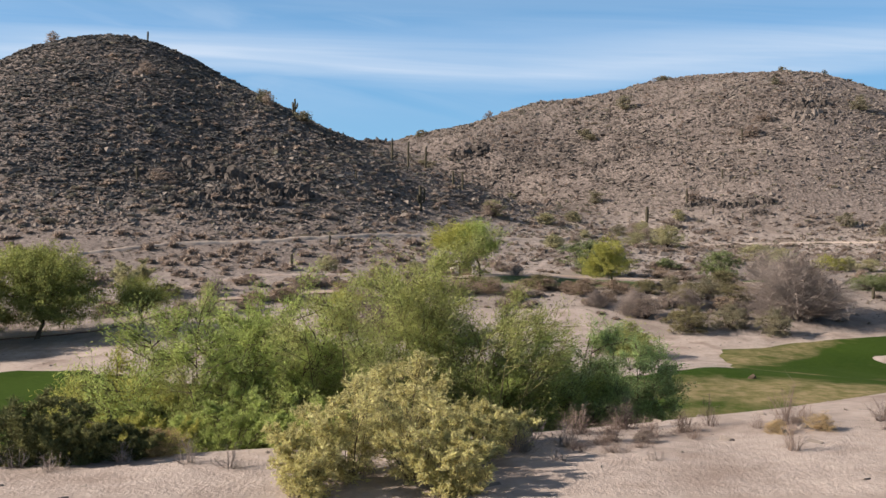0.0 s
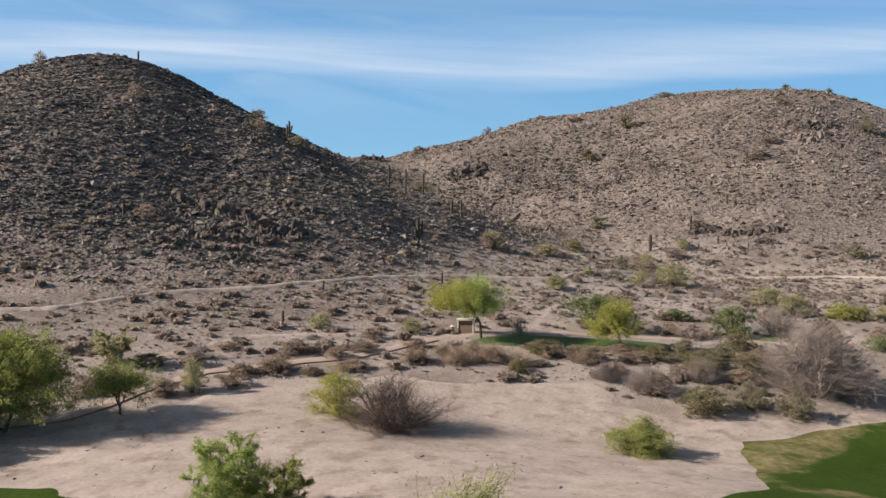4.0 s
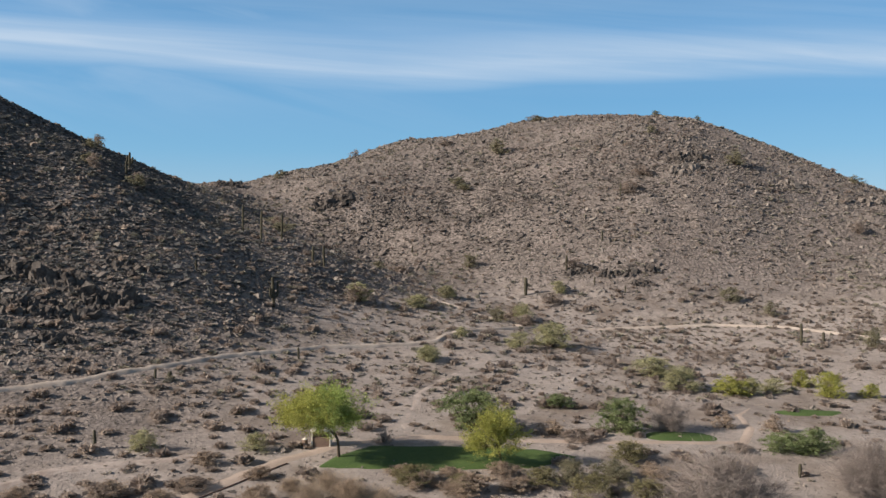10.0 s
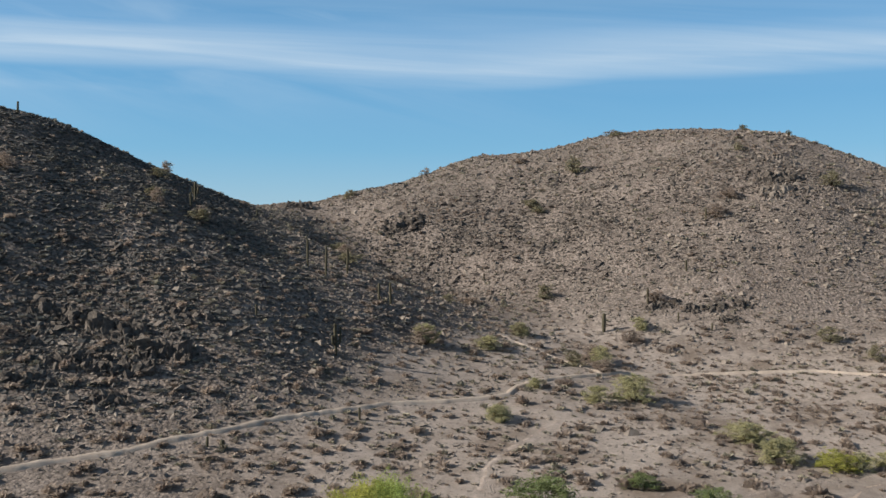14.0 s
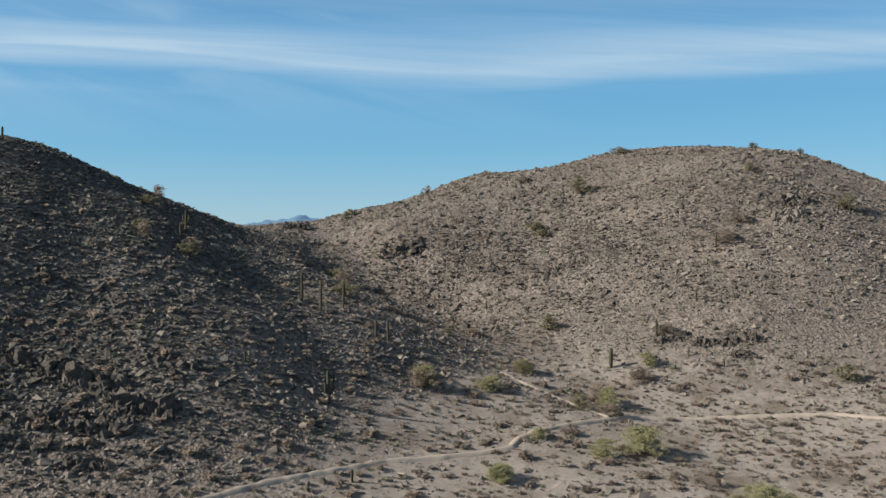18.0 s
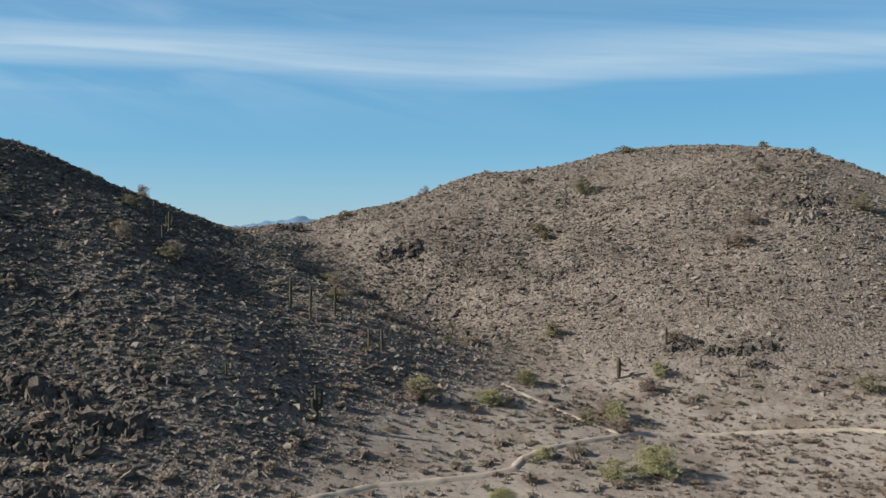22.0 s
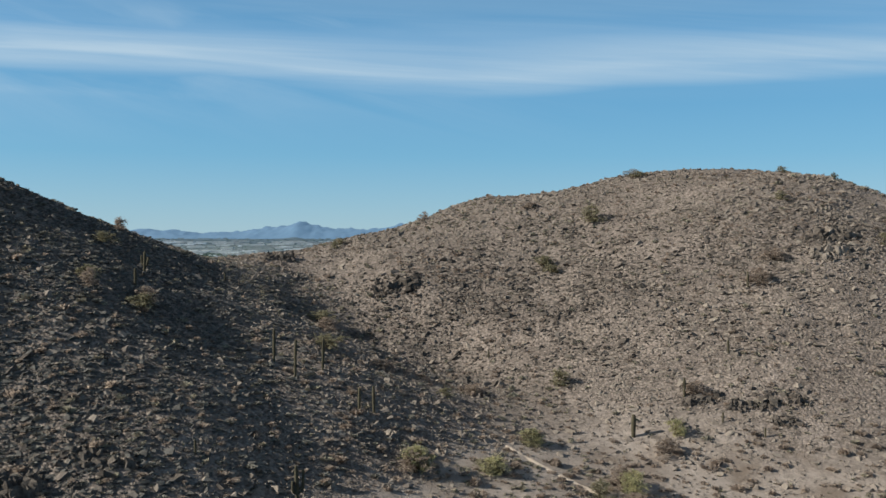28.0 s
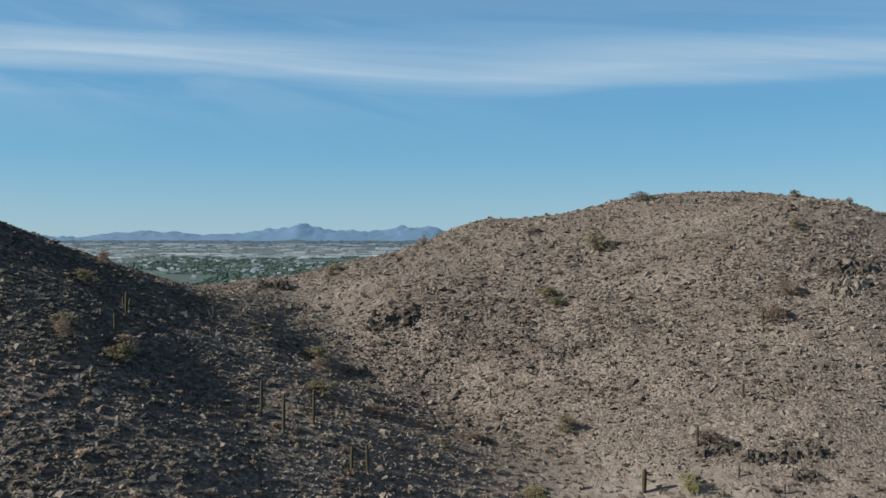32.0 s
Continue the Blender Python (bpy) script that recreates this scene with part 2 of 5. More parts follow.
        if bump:
            b = self.n.new("ShaderNodeBump")
            b.inputs["Strength"].default_value, b.inputs["Distance"].default_value = bump, gap
            grain = self.math("ADD", small, self.noise(pos, fine * 4.5, 3))
            self.l.new(self.math("ADD", grain, relief) if rubble else grain, b.inputs["Height"])
            self.l.new(b.outputs[0], surf.inputs["Normal"])
        end = surf.outputs[0]
        if leaf:
            thin = self.n.new("ShaderNodeBsdfTranslucent")
            self.put(colour, thin.inputs["Color"])
            both = self.n.new("ShaderNodeMixShader")
            both.inputs[0].default_value = leaf
            self.l.new(end, both.inputs[1])
            self.l.new(thin.outputs[0], both.inputs[2])
            end = both.outputs[0]
        o = self.n.new("ShaderNodeOutputMaterial")
        self.l.new(end, o.inputs[0])

    def put(self, value, socket):
        if isinstance(value, tuple):
            socket.default_value = (*value[:3], 1)
        elif isinstance(value, (int, float)):
            socket.default_value = value
        else:
            self.l.new(value, socket)

    def noise(self, pos, scale, detail):
        t = self.n.new("ShaderNodeTexNoise")
        t.inputs["Scale"].default_value, t.inputs["Detail"].default_value, t.inputs["Roughness"].default_value = scale, detail, 0.6
        self.l.new(pos, t.inputs["Vector"])
        return t.outputs[0]

    def math(self, op, a, b):
        n = self.n.new("ShaderNodeMath")
        n.operation = op
        self.put(a, n.inputs[0]), self.put(b, n.inputs[1])
        return n.outputs[0]

    def span(self, value, low, high):
        r = self.n.new("ShaderNodeMapRange")
        r.inputs["From Min"].default_value, r.inputs["From Max"].default_value = low, high
        self.l.new(value, r.inputs[0])
        return r.outputs[0]

    def mix(self, f, a, b):
        x = self.n.new("ShaderNodeMix")
        x.data_type = "RGBA"
        self.put(f, x.inputs[0]), self.put(a, x.inputs[6]), self.put(b, x.inputs[7])
        return x.outputs[2]

    def grey(self, value):
        c = self.n.new("ShaderNodeCombineColor")
        for k in range(3):
            self.l.new(value, c.inputs[k])
        return c.outputs[0]

    def times(self, a, b):
        x = self.n.new("ShaderNodeMix")
        x.data_type, x.blend_type = "RGBA", "MULTIPLY"
        x.inputs[0].default_value = 1
        self.put(a, x.inputs[6]), self.put(b, x.inputs[7])
        return x.outputs[2]


SOIL = Stuff("desert_soil", (0.218, 0.184, 0.165), (0.344, 0.298, 0.270), coarse=0.10, fine=1.1, bump=0.9, gap=0.15, third=(0.175, 0.14, 0.117), third_at=(0.50, 0.66), third_scale=0.11, grit=2.4, rubble=((0.133, 0.110, 0.099), (0.254, 0.213, 0.191))).m
SAND = Stuff("pale_sand", (0.256, 0.213, 0.189), (0.404, 0.343, 0.306), coarse=0.35, fine=3.2, bump=0.7, gap=0.05, third=(0.215, 0.168, 0.143), third_at=(0.50, 0.70), third_scale=0.55).m
TRAIL = Stuff("trodden_trail", (0.305, 0.254, 0.217), (0.405, 0.345, 0.298), coarse=0.6, fine=5.0, bump=0.3).m
CARTWAY = Stuff("pink_gravel_path", (0.285, 0.225, 0.187), (0.395, 0.317, 0.267), coarse=0.4, fine=6.0, bump=0.3).m
TURF = Stuff("mown_turf", (0.021, 0.044, 0.006), (0.037, 0.066, 0.011), coarse=0.10, fine=2.5, bump=0.5, third=(0.054, 0.075, 0.015), third_at=(0.58, 0.80), third_scale=0.12, dry=((0.105, 0.104, 0.038), (0.235, 0.190, 0.108)), gloss=0.04).m
TEETURF = Stuff("tee_turf", (0.042, 0.076, 0.02), (0.072, 0.11, 0.031), coarse=0.3, fine=3.0, bump=0.5).m
ROCK = Stuff("varnished_rock", (0.118, 0.101, 0.089), (0.222, 0.191, 0.169), coarse=0.5, fine=3.5, bump=0.6, gap=0.05, pieces=0.5).m
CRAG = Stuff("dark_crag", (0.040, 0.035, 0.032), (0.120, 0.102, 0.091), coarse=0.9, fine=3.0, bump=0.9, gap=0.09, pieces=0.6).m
KERB = Stuff("dark_edging", (0.155, 0.095, 0.075), (0.24, 0.155, 0.125), coarse=1.0, fine=8.0).m
# Darker grey copy of ROCK: varnish plus the left hill's shade in its colour.
DARKROCK = Stuff("shade_grey_varnished_rock", (0.050, 0.048, 0.047), (0.116, 0.112, 0.107), coarse=0.5, fine=3.5, bump=0.6, gap=0.05, pieces=0.5).m
BRUSH = Stuff("dry_bursage", (0.235, 0.190, 0.162), (0.40, 0.332, 0.285), coarse=0.4, fine=3.0, bump=0, pieces=0.6, leaf=0.55).m
DRYSCRUB = Stuff("dark_scrub", (0.18, 0.158, 0.134), (0.35, 0.308, 0.26), coarse=0.4, fine=3.0, bump=0, pieces=0.6, leaf=0.2).m
GREYSCRUB = Stuff("grey_scrub", (0.135, 0.130, 0.118), (0.27, 0.258, 0.232), coarse=0.4, fine=3.0, bump=0, pieces=0.6, leaf=0.2).m
SAGE = Stuff("grey_green_brush", (0.162, 0.150, 0.118), (0.318, 0.288, 0.228), coarse=0.4, fine=3.0, bump=0, pieces=0.6, leaf=0.2).m
OLIVE = Stuff("olive_foliage", (0.168, 0.156, 0.104), (0.305, 0.278, 0.188), coarse=0.5, fine=2.5, bump=0, pieces=0.6, leaf=0.45).m
GREYOLIVE = Stuff("yellow_green_brush", (0.265, 0.258, 0.145), (0.455, 0.43, 0.26), coarse=0.5, fine=2.5, bump=0, pieces=0.6, leaf=0.45).m
GREEN = Stuff("green_foliage", (0.20, 0.26, 0.072), (0.42, 0.485, 0.163), coarse=0.6, fine=2.5, bump=0, pieces=0.7, leaf=0.58).m
MIDGREEN = Stuff("deep_green_foliage", (0.15, 0.172, 0.052), (0.34, 0.365, 0.12), coarse=0.6, fine=2.5, bump=0, pieces=0.7, leaf=0.52).m
GREYGREEN = Stuff("sage_green_foliage", (0.12, 0.15, 0.068), (0.27, 0.315, 0.15), coarse=0.6, fine=2.5, bump=0, pieces=0.7, leaf=0.5).m
BANKGREEN = Stuff("brown_olive_foliage", (0.115, 0.105, 0.058), (0.27, 0.24, 0.13), coarse=0.6, fine=2.5, bump=0, pieces=0.7, leaf=0.35).m
BLUEGREEN = Stuff("grey_green_foliage", (0.19, 0.27, 0.108), (0.405, 0.51, 0.218), coarse=0.6, fine=2.5, bump=0, pieces=0.7, leaf=0.58).m
PALO = Stuff("thin_green_twigs_and_leaves", (0.235, 0.265, 0.085), (0.43, 0.45, 0.175), coarse=0.5, fine=2.5, bump=0, pieces=0.6, leaf=0.58).m
LIME = Stuff("yellow_green_foliage", (0.235, 0.245, 0.06), (0.465, 0.455, 0.135), coarse=0.6, fine=2.5, bump=0, pieces=0.6, leaf=0.5).m
GOLD = Stuff("yellowed_foliage", (0.41, 0.38, 0.155), (0.62, 0.575, 0.3), coarse=0.8, fine=2.5, bump=0, pieces=0.6, leaf=0.5).m
DEEP = Stuff("dark_green_foliage", (0.066, 0.077, 0.03), (0.178, 0.18, 0.07), coarse=0.7, fine=2.5, bump=0, pieces=0.7, leaf=0.2).m
RUST = Stuff("rusty_brush", (0.205, 0.152, 0.115), (0.37, 0.285, 0.215), coarse=0.5, fine=2.5, bump=0, pieces=0.6, leaf=0.15).m
STRAW = Stuff("dry_straw", (0.28, 0.20, 0.10), (0.46, 0.35, 0.20), coarse=0.6, fine=4.0, bump=0, pieces=0.5, leaf=0.2).m
BARK = Stuff("dark_bark", (0.055, 0.04, 0.03), (0.14, 0.105, 0.075), coarse=1.5, fine=9.0, bump=0.6).m
GREENBARK = Stuff("green_bark", (0.10, 0.10, 0.04), (0.20, 0.185, 0.08), coarse=1.5, fine=9.0, bump=0.3).m
GREYTWIG = Stuff("bare_grey_twigs", (0.15, 0.125, 0.11), (0.32, 0.27, 0.245), coarse=0.8, fine=6.0, bump=0, pieces=0.4).m
DARKTWIG = Stuff("bare_brown_twigs", (0.09, 0.065, 0.055), (0.21, 0.16, 0.135), coarse=0.8, fine=6.0, bump=0, pieces=0.4).m
PALETWIG = Stuff("pale_straw_twigs", (0.22, 0.165, 0.12), (0.43, 0.335, 0.25), coarse=0.8, fine=6.0, bump=0, pieces=0.5).m
CACTUS = Stuff("ribbed_cactus_skin", (0.040, 0.036, 0.025), (0.080, 0.072, 0.048), coarse=1.2, fine=8.0, bump=0.3).m
PAINT = Stuff("cream_paint", (0.55, 0.50, 0.43), (0.68, 0.63, 0.55), coarse=1.0, fine=12.0, rough=0.6, bump=0.1).m
BRICK = Stuff("brown_block", (0.14, 0.095, 0.075), (0.22, 0.155, 0.12), coarse=2.0, fine=14.0, bump=0.4).m
# Town colours are shifted towards blue to paint in the distance haze.
FARTREE = Stuff("haze_tinted_canopy", (0.036, 0.066, 0.056), (0.058, 0.092, 0.078), coarse=0.01, fine=0.1, bump=0, pieces=0.6).m
FARHOUSE = Stuff("haze_tinted_walls", (0.30, 0.345, 0.375), (0.62, 0.65, 0.68), coarse=0.01, fine=0.1, bump=0, pieces=0.8).m
# Valley floor tones carry distance haze in the colour, bluer farther out.
FARLAND = Stuff("haze_tinted_valley_floor", (0.050, 0.085, 0.080), (0.095, 0.13, 0.128), coarse=0.006, fine=0.05, bump=0, third=(0.17, 0.20, 0.21), third_at=(0.60, 0.70), third_scale=0.009).m
FARPLAIN = Stuff("haze_greyed_valley_floor", (0.064, 0.097, 0.114), (0.115, 0.148, 0.165), coarse=0.004, fine=0.03, bump=0, third=(0.22, 0.25, 0.265), third_at=(0.58, 0.68), third_scale=0.006).m
FARHAZE = Stuff("haze_blued_far_floor", (0.055, 0.092, 0.128), (0.085, 0.125, 0.165), coarse=0.004, fine=0.03, bump=0).m
# Air haze is painted as a flat blue colour with a glow added.
HAZE = Stuff("haze_glow_mountain", (0.05, 0.091, 0.149), (0.058, 0.103, 0.164), coarse=0.004, fine=0.02, bump=0, glow=0.95).m

# ---- mesh tools ----
def mesh_of(name, v, f, smooth=False):
    v, f = np.asarray(v, np.float32), np.asarray(f, np.int32)
    me = bpy.data.meshes.new(name)
    me.vertices.add(len(v))
    me.vertices.foreach_set("co", v.ravel())
    me.loops.add(f.size)
    me.loops.foreach_set("vertex_index", f.ravel())
    me.polygons.add(len(f))
    me.polygons.foreach_set("loop_start", np.arange(len(f), dtype=np.int32) * f.shape[1])
    me.update(calc_edges=True)
    me.polygons.foreach_set("use_smooth", np.full(len(f), smooth))
    return me


def part(name, me, material, parent, label=""):
    """One mesh as a part of a thing."""
    if not me.materials:
        me.materials.append(material)
    ob = new(name, me)
    ob.parent = parent
    return tagged(ob, label)


def base(name, x, y, label, category, group="", size=(1, 1, 1), turn=0.0, sink=0.05):
    """The empty at the foot of a thing, set on the ground."""
    ob = new(name)
    ob.matrix_world = Matrix.LocRotScale((x, y, float(height(x, y)) - sink), Euler((0, 0, turn)), size)
    return tagged(ob, label, category, group)


def join(pieces):
    vs, fs, n = [], [], 0
    for v, f in pieces:
        vs.append(v), fs.append(np.asarray(f) + n)
        n += len(v)
    return np.concatenate(vs), np.concatenate(fs)


def tube(points, radii, sides=5):
    """A tapered bent tube of triangles along points, with a closed tip."""
    p, r = np.asarray(points, float), np.asarray(radii, float)
    d = np.gradient(p, axis=0)
    d /= np.linalg.norm(d, axis=1)[:, None] + 1e-9
    a = np.cross(d, np.where(abs(d[:, 2:3]) > 0.9, (1.0, 0, 0), (0, 0, 1.0)))
    a /= np.linalg.norm(a, axis=1)[:, None] + 1e-9
    b = np.cross(d, a)
    ang = np.arange(sides) * 2 * np.pi / sides
    v = (p[:, None] + r[:, None, None] * (np.cos(ang)[None, :, None] * a[:, None] + np.sin(ang)[None, :, None] * b[:, None])).reshape(-1, 3)
    f = []
    for i in range(len(p) - 1):
        for k in range(sides):
            q, w = i * sides + k, i * sides + (k + 1) % sides
            f += [(q, w, w + sides), (q, w + sides, q + sides)]
    tip = len(v)
    v = np.vstack((v, p[-1] + d[-1] * r[-1] * 0.6))
    f += [((len(p) - 1) * sides + k, (len(p) - 1) * sides + (k + 1) % sides, tip) for k in range(sides)]
    return v, np.array(f)


def leaves(rng, centres, spread, count, size, hang=0.0, slim=0.30):
    """count small pointed leaves, each one triangle, round the given clump centres."""
    c = centres[rng.randint(len(centres), size=count)]
    p = c + rng.normal(size=(count, 3)) * spread * np.array((1, 1, 0.8))
    u = rng.normal(size=(count, 3))
    u[:, 2] -= hang
    u /= np.linalg.norm(u, axis=1)[:, None]
    w = np.cross(u, rng.normal(size=(count, 3)))
    w /= np.linalg.norm(w, axis=1)[:, None] + 1e-9
    s = size * rng.uniform(0.6, 1.5, (count, 1))
    v = np.stack((p - u * s * 0.5 - w * s * slim, p - u * s * 0.5 + w * s * slim, p + u * s * 0.8), 1).reshape(-1, 3)
    return v, np.arange(count * 3).reshape(-1, 3)


def lobes(rng, n, low=0.1):
    """Clump centres in a rough unit dome: x, y from -0.5 to 0.5, z from 0 to 1."""
    p = []
    while len(p) < n:
        a, q = rng.uniform(0, 2 * np.pi), rng.uniform(0, 1) ** 0.55
        z = rng.uniform(low, 1)
        reach = math.sqrt(max(0.02, 1 - (2 * z - 0.75) ** 2 * 0.62)) * (0.78 + 0.22 * math.sin(3 * a + 5 * z))
        p.append((0.46 * q * reach * math.cos(a), 0.46 * q * reach * math.sin(a), z * (0.80 + 0.2 * (1 - q))))
    return np.array(p)


def scatter(templates, xs, ys, sizes, rng, flat=(0.6, 1.0), sink=0.0, tilt=0.0):
    """Many small shapes as one mesh: a template, turned and scaled, at every place on the ground."""
    z = height(xs, ys) - sink * sizes
    pick = rng.randint(len(templates), size=len(xs))
    vs, fs, n = [], [], 0
    for k, (v, f) in enumerate(templates):
        i = np.where(pick == k)[0]
        if not len(i):
            continue
        a = rng.uniform(0, 2 * np.pi, len(i))
        s = sizes[i]
        c, d = np.cos(a)[:, None], np.sin(a)[:, None]
        px = (v[None, :, 0] * c - v[None, :, 1] * d) * s[:, None] * rng.uniform(0.8, 1.3, (len(i), 1))
        py = (v[None, :, 0] * d + v[None, :, 1] * c) * s[:, None]
        pz = v[None, :, 2] * (s * rng.uniform(*flat, len(i)))[:, None]
        if tilt:
            lean = rng.normal(0, tilt, (len(i), 2))
            pz = pz + px * lean[:, :1] + py * lean[:, 1:]
        vs.append(np.stack((px + xs[i, None], py + ys[i, None], pz + z[i, None]), -1).reshape(-1, 3))
        fs.append((f[None] + n + (np.arange(len(i)) * len(v))[:, None, None]).reshape(-1, 3))
        n += len(i) * len(v)
    return np.concatenate(vs), np.concatenate(fs)


def stone(rng, lumps=0.28):
    """An angular stone, about one metre across: an icosahedron knocked out of shape."""
    bm = bmesh.new()
    bmesh.ops.create_icosphere(bm, subdivisions=1, radius=0.5)
    v = np.array([q.co for q in bm.verts])
    f = np.array([[q.index for q in t.verts] for t in bm.faces])
    bm.free()
    v *= rng.uniform(1 - lumps, 1 + lumps, (len(v), 1))
    cut = rng.normal(size=(6, 3))
    for c in cut / np.linalg.norm(cut, axis=1)[:, None]:
        over = np.maximum(v @ c - 0.27, 0)
        v -= over[:, None] * c
    return v * rng.uniform(0.75, 1.2, 3), f


def shard(rng, n=9, long=1.0):
    """A broken angular block about one metre across: the hull of a few points near a box's faces."""
    p = rng.uniform(-0.5, 0.5, (n, 3))
    k = rng.randint(3, size=n)
    p[np.arange(n), k] = rng.choice((-0.5, 0.5), n) * rng.uniform(0.75, 1.05, n)
    p = np.vstack((p, np.array(((-.5, -.4, -.4), (.5, -.35, -.4), (.4, .5, -.4), (-.45, .4, -.4))))) * (long, 0.85, 0.75)
    bm = bmesh.new()
    for q in p:
        bm.verts.new(q)
    bmesh.ops.convex_hull(bm, input=list(bm.verts), use_existing_faces=False)
    for q in [q for q in bm.verts if not q.link_faces]:
        bm.verts.remove(q)
    bmesh.ops.triangulate(bm, faces=list(bm.faces))
    bm.verts.index_update()
    v = np.array([q.co for q in bm.verts])
    f = np.array([[q.index for q in t.verts] for t in bm.faces])
    bm.free()
    return v, f


def tuft(rng, n=26, up=0.7):
    """A low tangled brush of narrow blades in a dome one metre wide."""
    a, q = rng.uniform(0, 2 * np.pi, n), rng.uniform(0.1, 1, n) ** 0.6
    tip = np.stack((0.5 * q * np.cos(a), 0.5 * q * np.sin(a), up * np.sqrt(np.maximum(0.05, 1 - q * q)) * rng.uniform(0.6, 1, n)), 1)
    root = tip * (0.25, 0.25, 0.0) + rng.normal(0, 0.05, (n, 3)) * (1, 1, 0)
    side = rng.normal(size=(n, 3)) * 0.085
    v = np.stack((root, tip + side, tip - side), 1).reshape(-1, 3)
    return v, np.arange(3 * n).reshape(-1, 3)


def distance(x, y, line):
    """How far points are from a bent line on the plan."""
    p = np.asarray(line, float)
    best = np.full(np.shape(x), 1e9)
    for (ax, ay), (bx, by) in zip(p[:-1], p[1:]):
        t = np.clip(((x - ax) * (bx - ax) + (y - ay) * (by - ay)) / ((bx - ax) ** 2 + (by - ay) ** 2), 0, 1)
        best = np.minimum(best, np.hypot(x - ax - t * (bx - ax), y - ay - t * (by - ay)))
    return best


def within(x, y, ring):
    """Signed distance to an outline on the plan, positive inside."""
    d, inside = distance(x, y, list(ring) + [ring[0]]), np.zeros(np.shape(x), bool)
    for (ax, ay), (bx, by) in zip(ring, list(ring[1:]) + [ring[0]]):
        cross = ((ay > y) != (by > y)) & (x < (bx - ax) * (y - ay) / (by - ay + 1e-12) + ax)
        inside ^= cross
    return np.where(inside, d, -d)


def drape(name, reach, box, pitch, material, label, lift=0.08, ragged=0.5, wave=2.0, over=0.0):
    """A skin over the ground where reach(x, y) is positive, that sinks into the soil along a ragged edge."""
    x0, y0, x1, y1 = box
    xs, ys = np.arange(x0, x1, pitch), np.arange(y0, y1, pitch)
    gx, gy = np.meshgrid(xs, ys)
    d = reach(gx, gy) + ragged * (0.6 * smooth_noise(gx, gy, wave, 8) + 0.4 * smooth_noise(gx, gy, wave * 0.4, 9))
    v = np.stack((gx, gy, height(gx, gy) + np.clip(d * (0.8 if over > 0.1 else 0.22) + over, -0.5, lift + over)), -1).reshape(-1, 3)
    i = np.arange(len(xs) * len(ys)).reshape(len(ys), len(xs))
    q = np.stack((i[:-1, :-1], i[:-1, 1:], i[1:, 1:], i[1:, :-1]), -1).reshape(-1, 4)
    keep = d.ravel()[q].max(1) > -1.2
    q = q[keep]
    used, back = np.unique(q, return_inverse=True)
    ob = new(name, mesh_of(name, v[used], back.reshape(-1, 4), True))
    ob.data.materials.append(material)
    return tagged(ob, label, name.replace("_", " "), kind="structure")

# ---- the ground, one sheet from behind the camera to the horizon ----
TRAIL_LINE = [(-75, 97), (-60, 102), (-51, 105.4), (-45.4, 107.4), (-41, 111.5), (-36.5, 116.6), (-30.3, 120.3), (-25.6, 122.4), (-20, 126.5), (-14.8, 129.8), (-9.2, 134.4), (-5.3, 137.1), (-1.2, 139.8), (3.9, 143.5), (12.5, 147), (17.4, 149.3), (20.9, 151.5), (22.5, 155.1), (27.3, 159.8), (36.6, 166.5), (42, 170.3), (53, 172.4), (64, 172.8), (77, 172.3), (86, 167), (94, 157.5), (103, 148.7), (125, 140)]
DRAW_LINE = [(38.9, 169.7), (33.2, 176.8), (28.5, 182), (24.5, 188)]
FOOT_LINE = [(11.6, 107), (11.4, 109.5), (12.2, 114), (13.2, 117.7), (15, 125), (18, 130), (22.4, 136), (27.6, 143)]
TRACK_LINE = [(-33, 82), (-29, 86.5), (-26.5, 90.4), (-25.1, 92.8), (-23.6, 95.3), (-19.6, 98.4), (-12, 100.4), (-4, 102.6)]
CART_LINE = [(-62, 64), (-48, 67.2), (-36, 71.1), (-29.9, 73.1), (-27.9, 76.5), (-26.6, 80.2), (-22.3, 86.0), (-13.6, 90.3), (-8.9, 92.2), (-5.3, 95.8), (-1.1, 100.4), (4.3, 104.6), (12.5, 107.2), (24.2, 105.8), (33.3, 104.6), (42, 104.5), (46.6, 104.5), (49.9, 109.3), (51.5, 115), (56, 119.5), (66, 124), (80, 127.5), (110, 131)]
FAIRWAY = [(-70, 50), (-45, 55), (-30.6, 58), (-28.9, 59), (-23.7, 58.3), (-22.7, 56.7), (-18.5, 55), (-16.7, 53.6), (-11.4, 51.6), (-4, 50), (2.7, 49.3), (7.9, 49.8), (11.2, 50.9), (15.1, 53.5), (19.6, 58.5), (20.6, 61.5), (21.4, 65.7), (21.9, 70.0), (23.0, 73), (26.8, 74), (31.4, 76.3), (35.4, 78.1), (42, 80.5), (64, 83), (64, 30), (38, 29), (22, 28.5), (10, 27.6), (-6, 28), (-20, 28), (-70, 26)]
TEE = [(2.2, 98.6), (4, 101), (7.7, 104.2), (15.8, 104.2), (23.9, 103), (27.4, 100.6), (22, 97.6), (11.3, 96.8)]
WASH = [(-60, 55), (-34, 66.5), (-27, 71), (-24, 77), (-19.5, 81), (-12, 85.5), (-4, 87.5), (1.5, 85.5), (8, 85), (13.5, 86), (16, 80), (19, 77.5), (26, 77.5), (36, 80.5), (44, 81), (44, 70), (24, 60), (12, 50), (-10, 50), (-25, 52), (-60, 48)]
TERRACE = [(-75, -45), (-75, 14), (-30, 17), (-12, 17.6), (-4, 20.4), (4, 23), (10, 24.8), (22, 26.4), (45, 27), (90, 27), (90, -45)]


def wash_reach(x, y):
    return np.maximum(within(x, y, WASH), within(x, y, TERRACE))


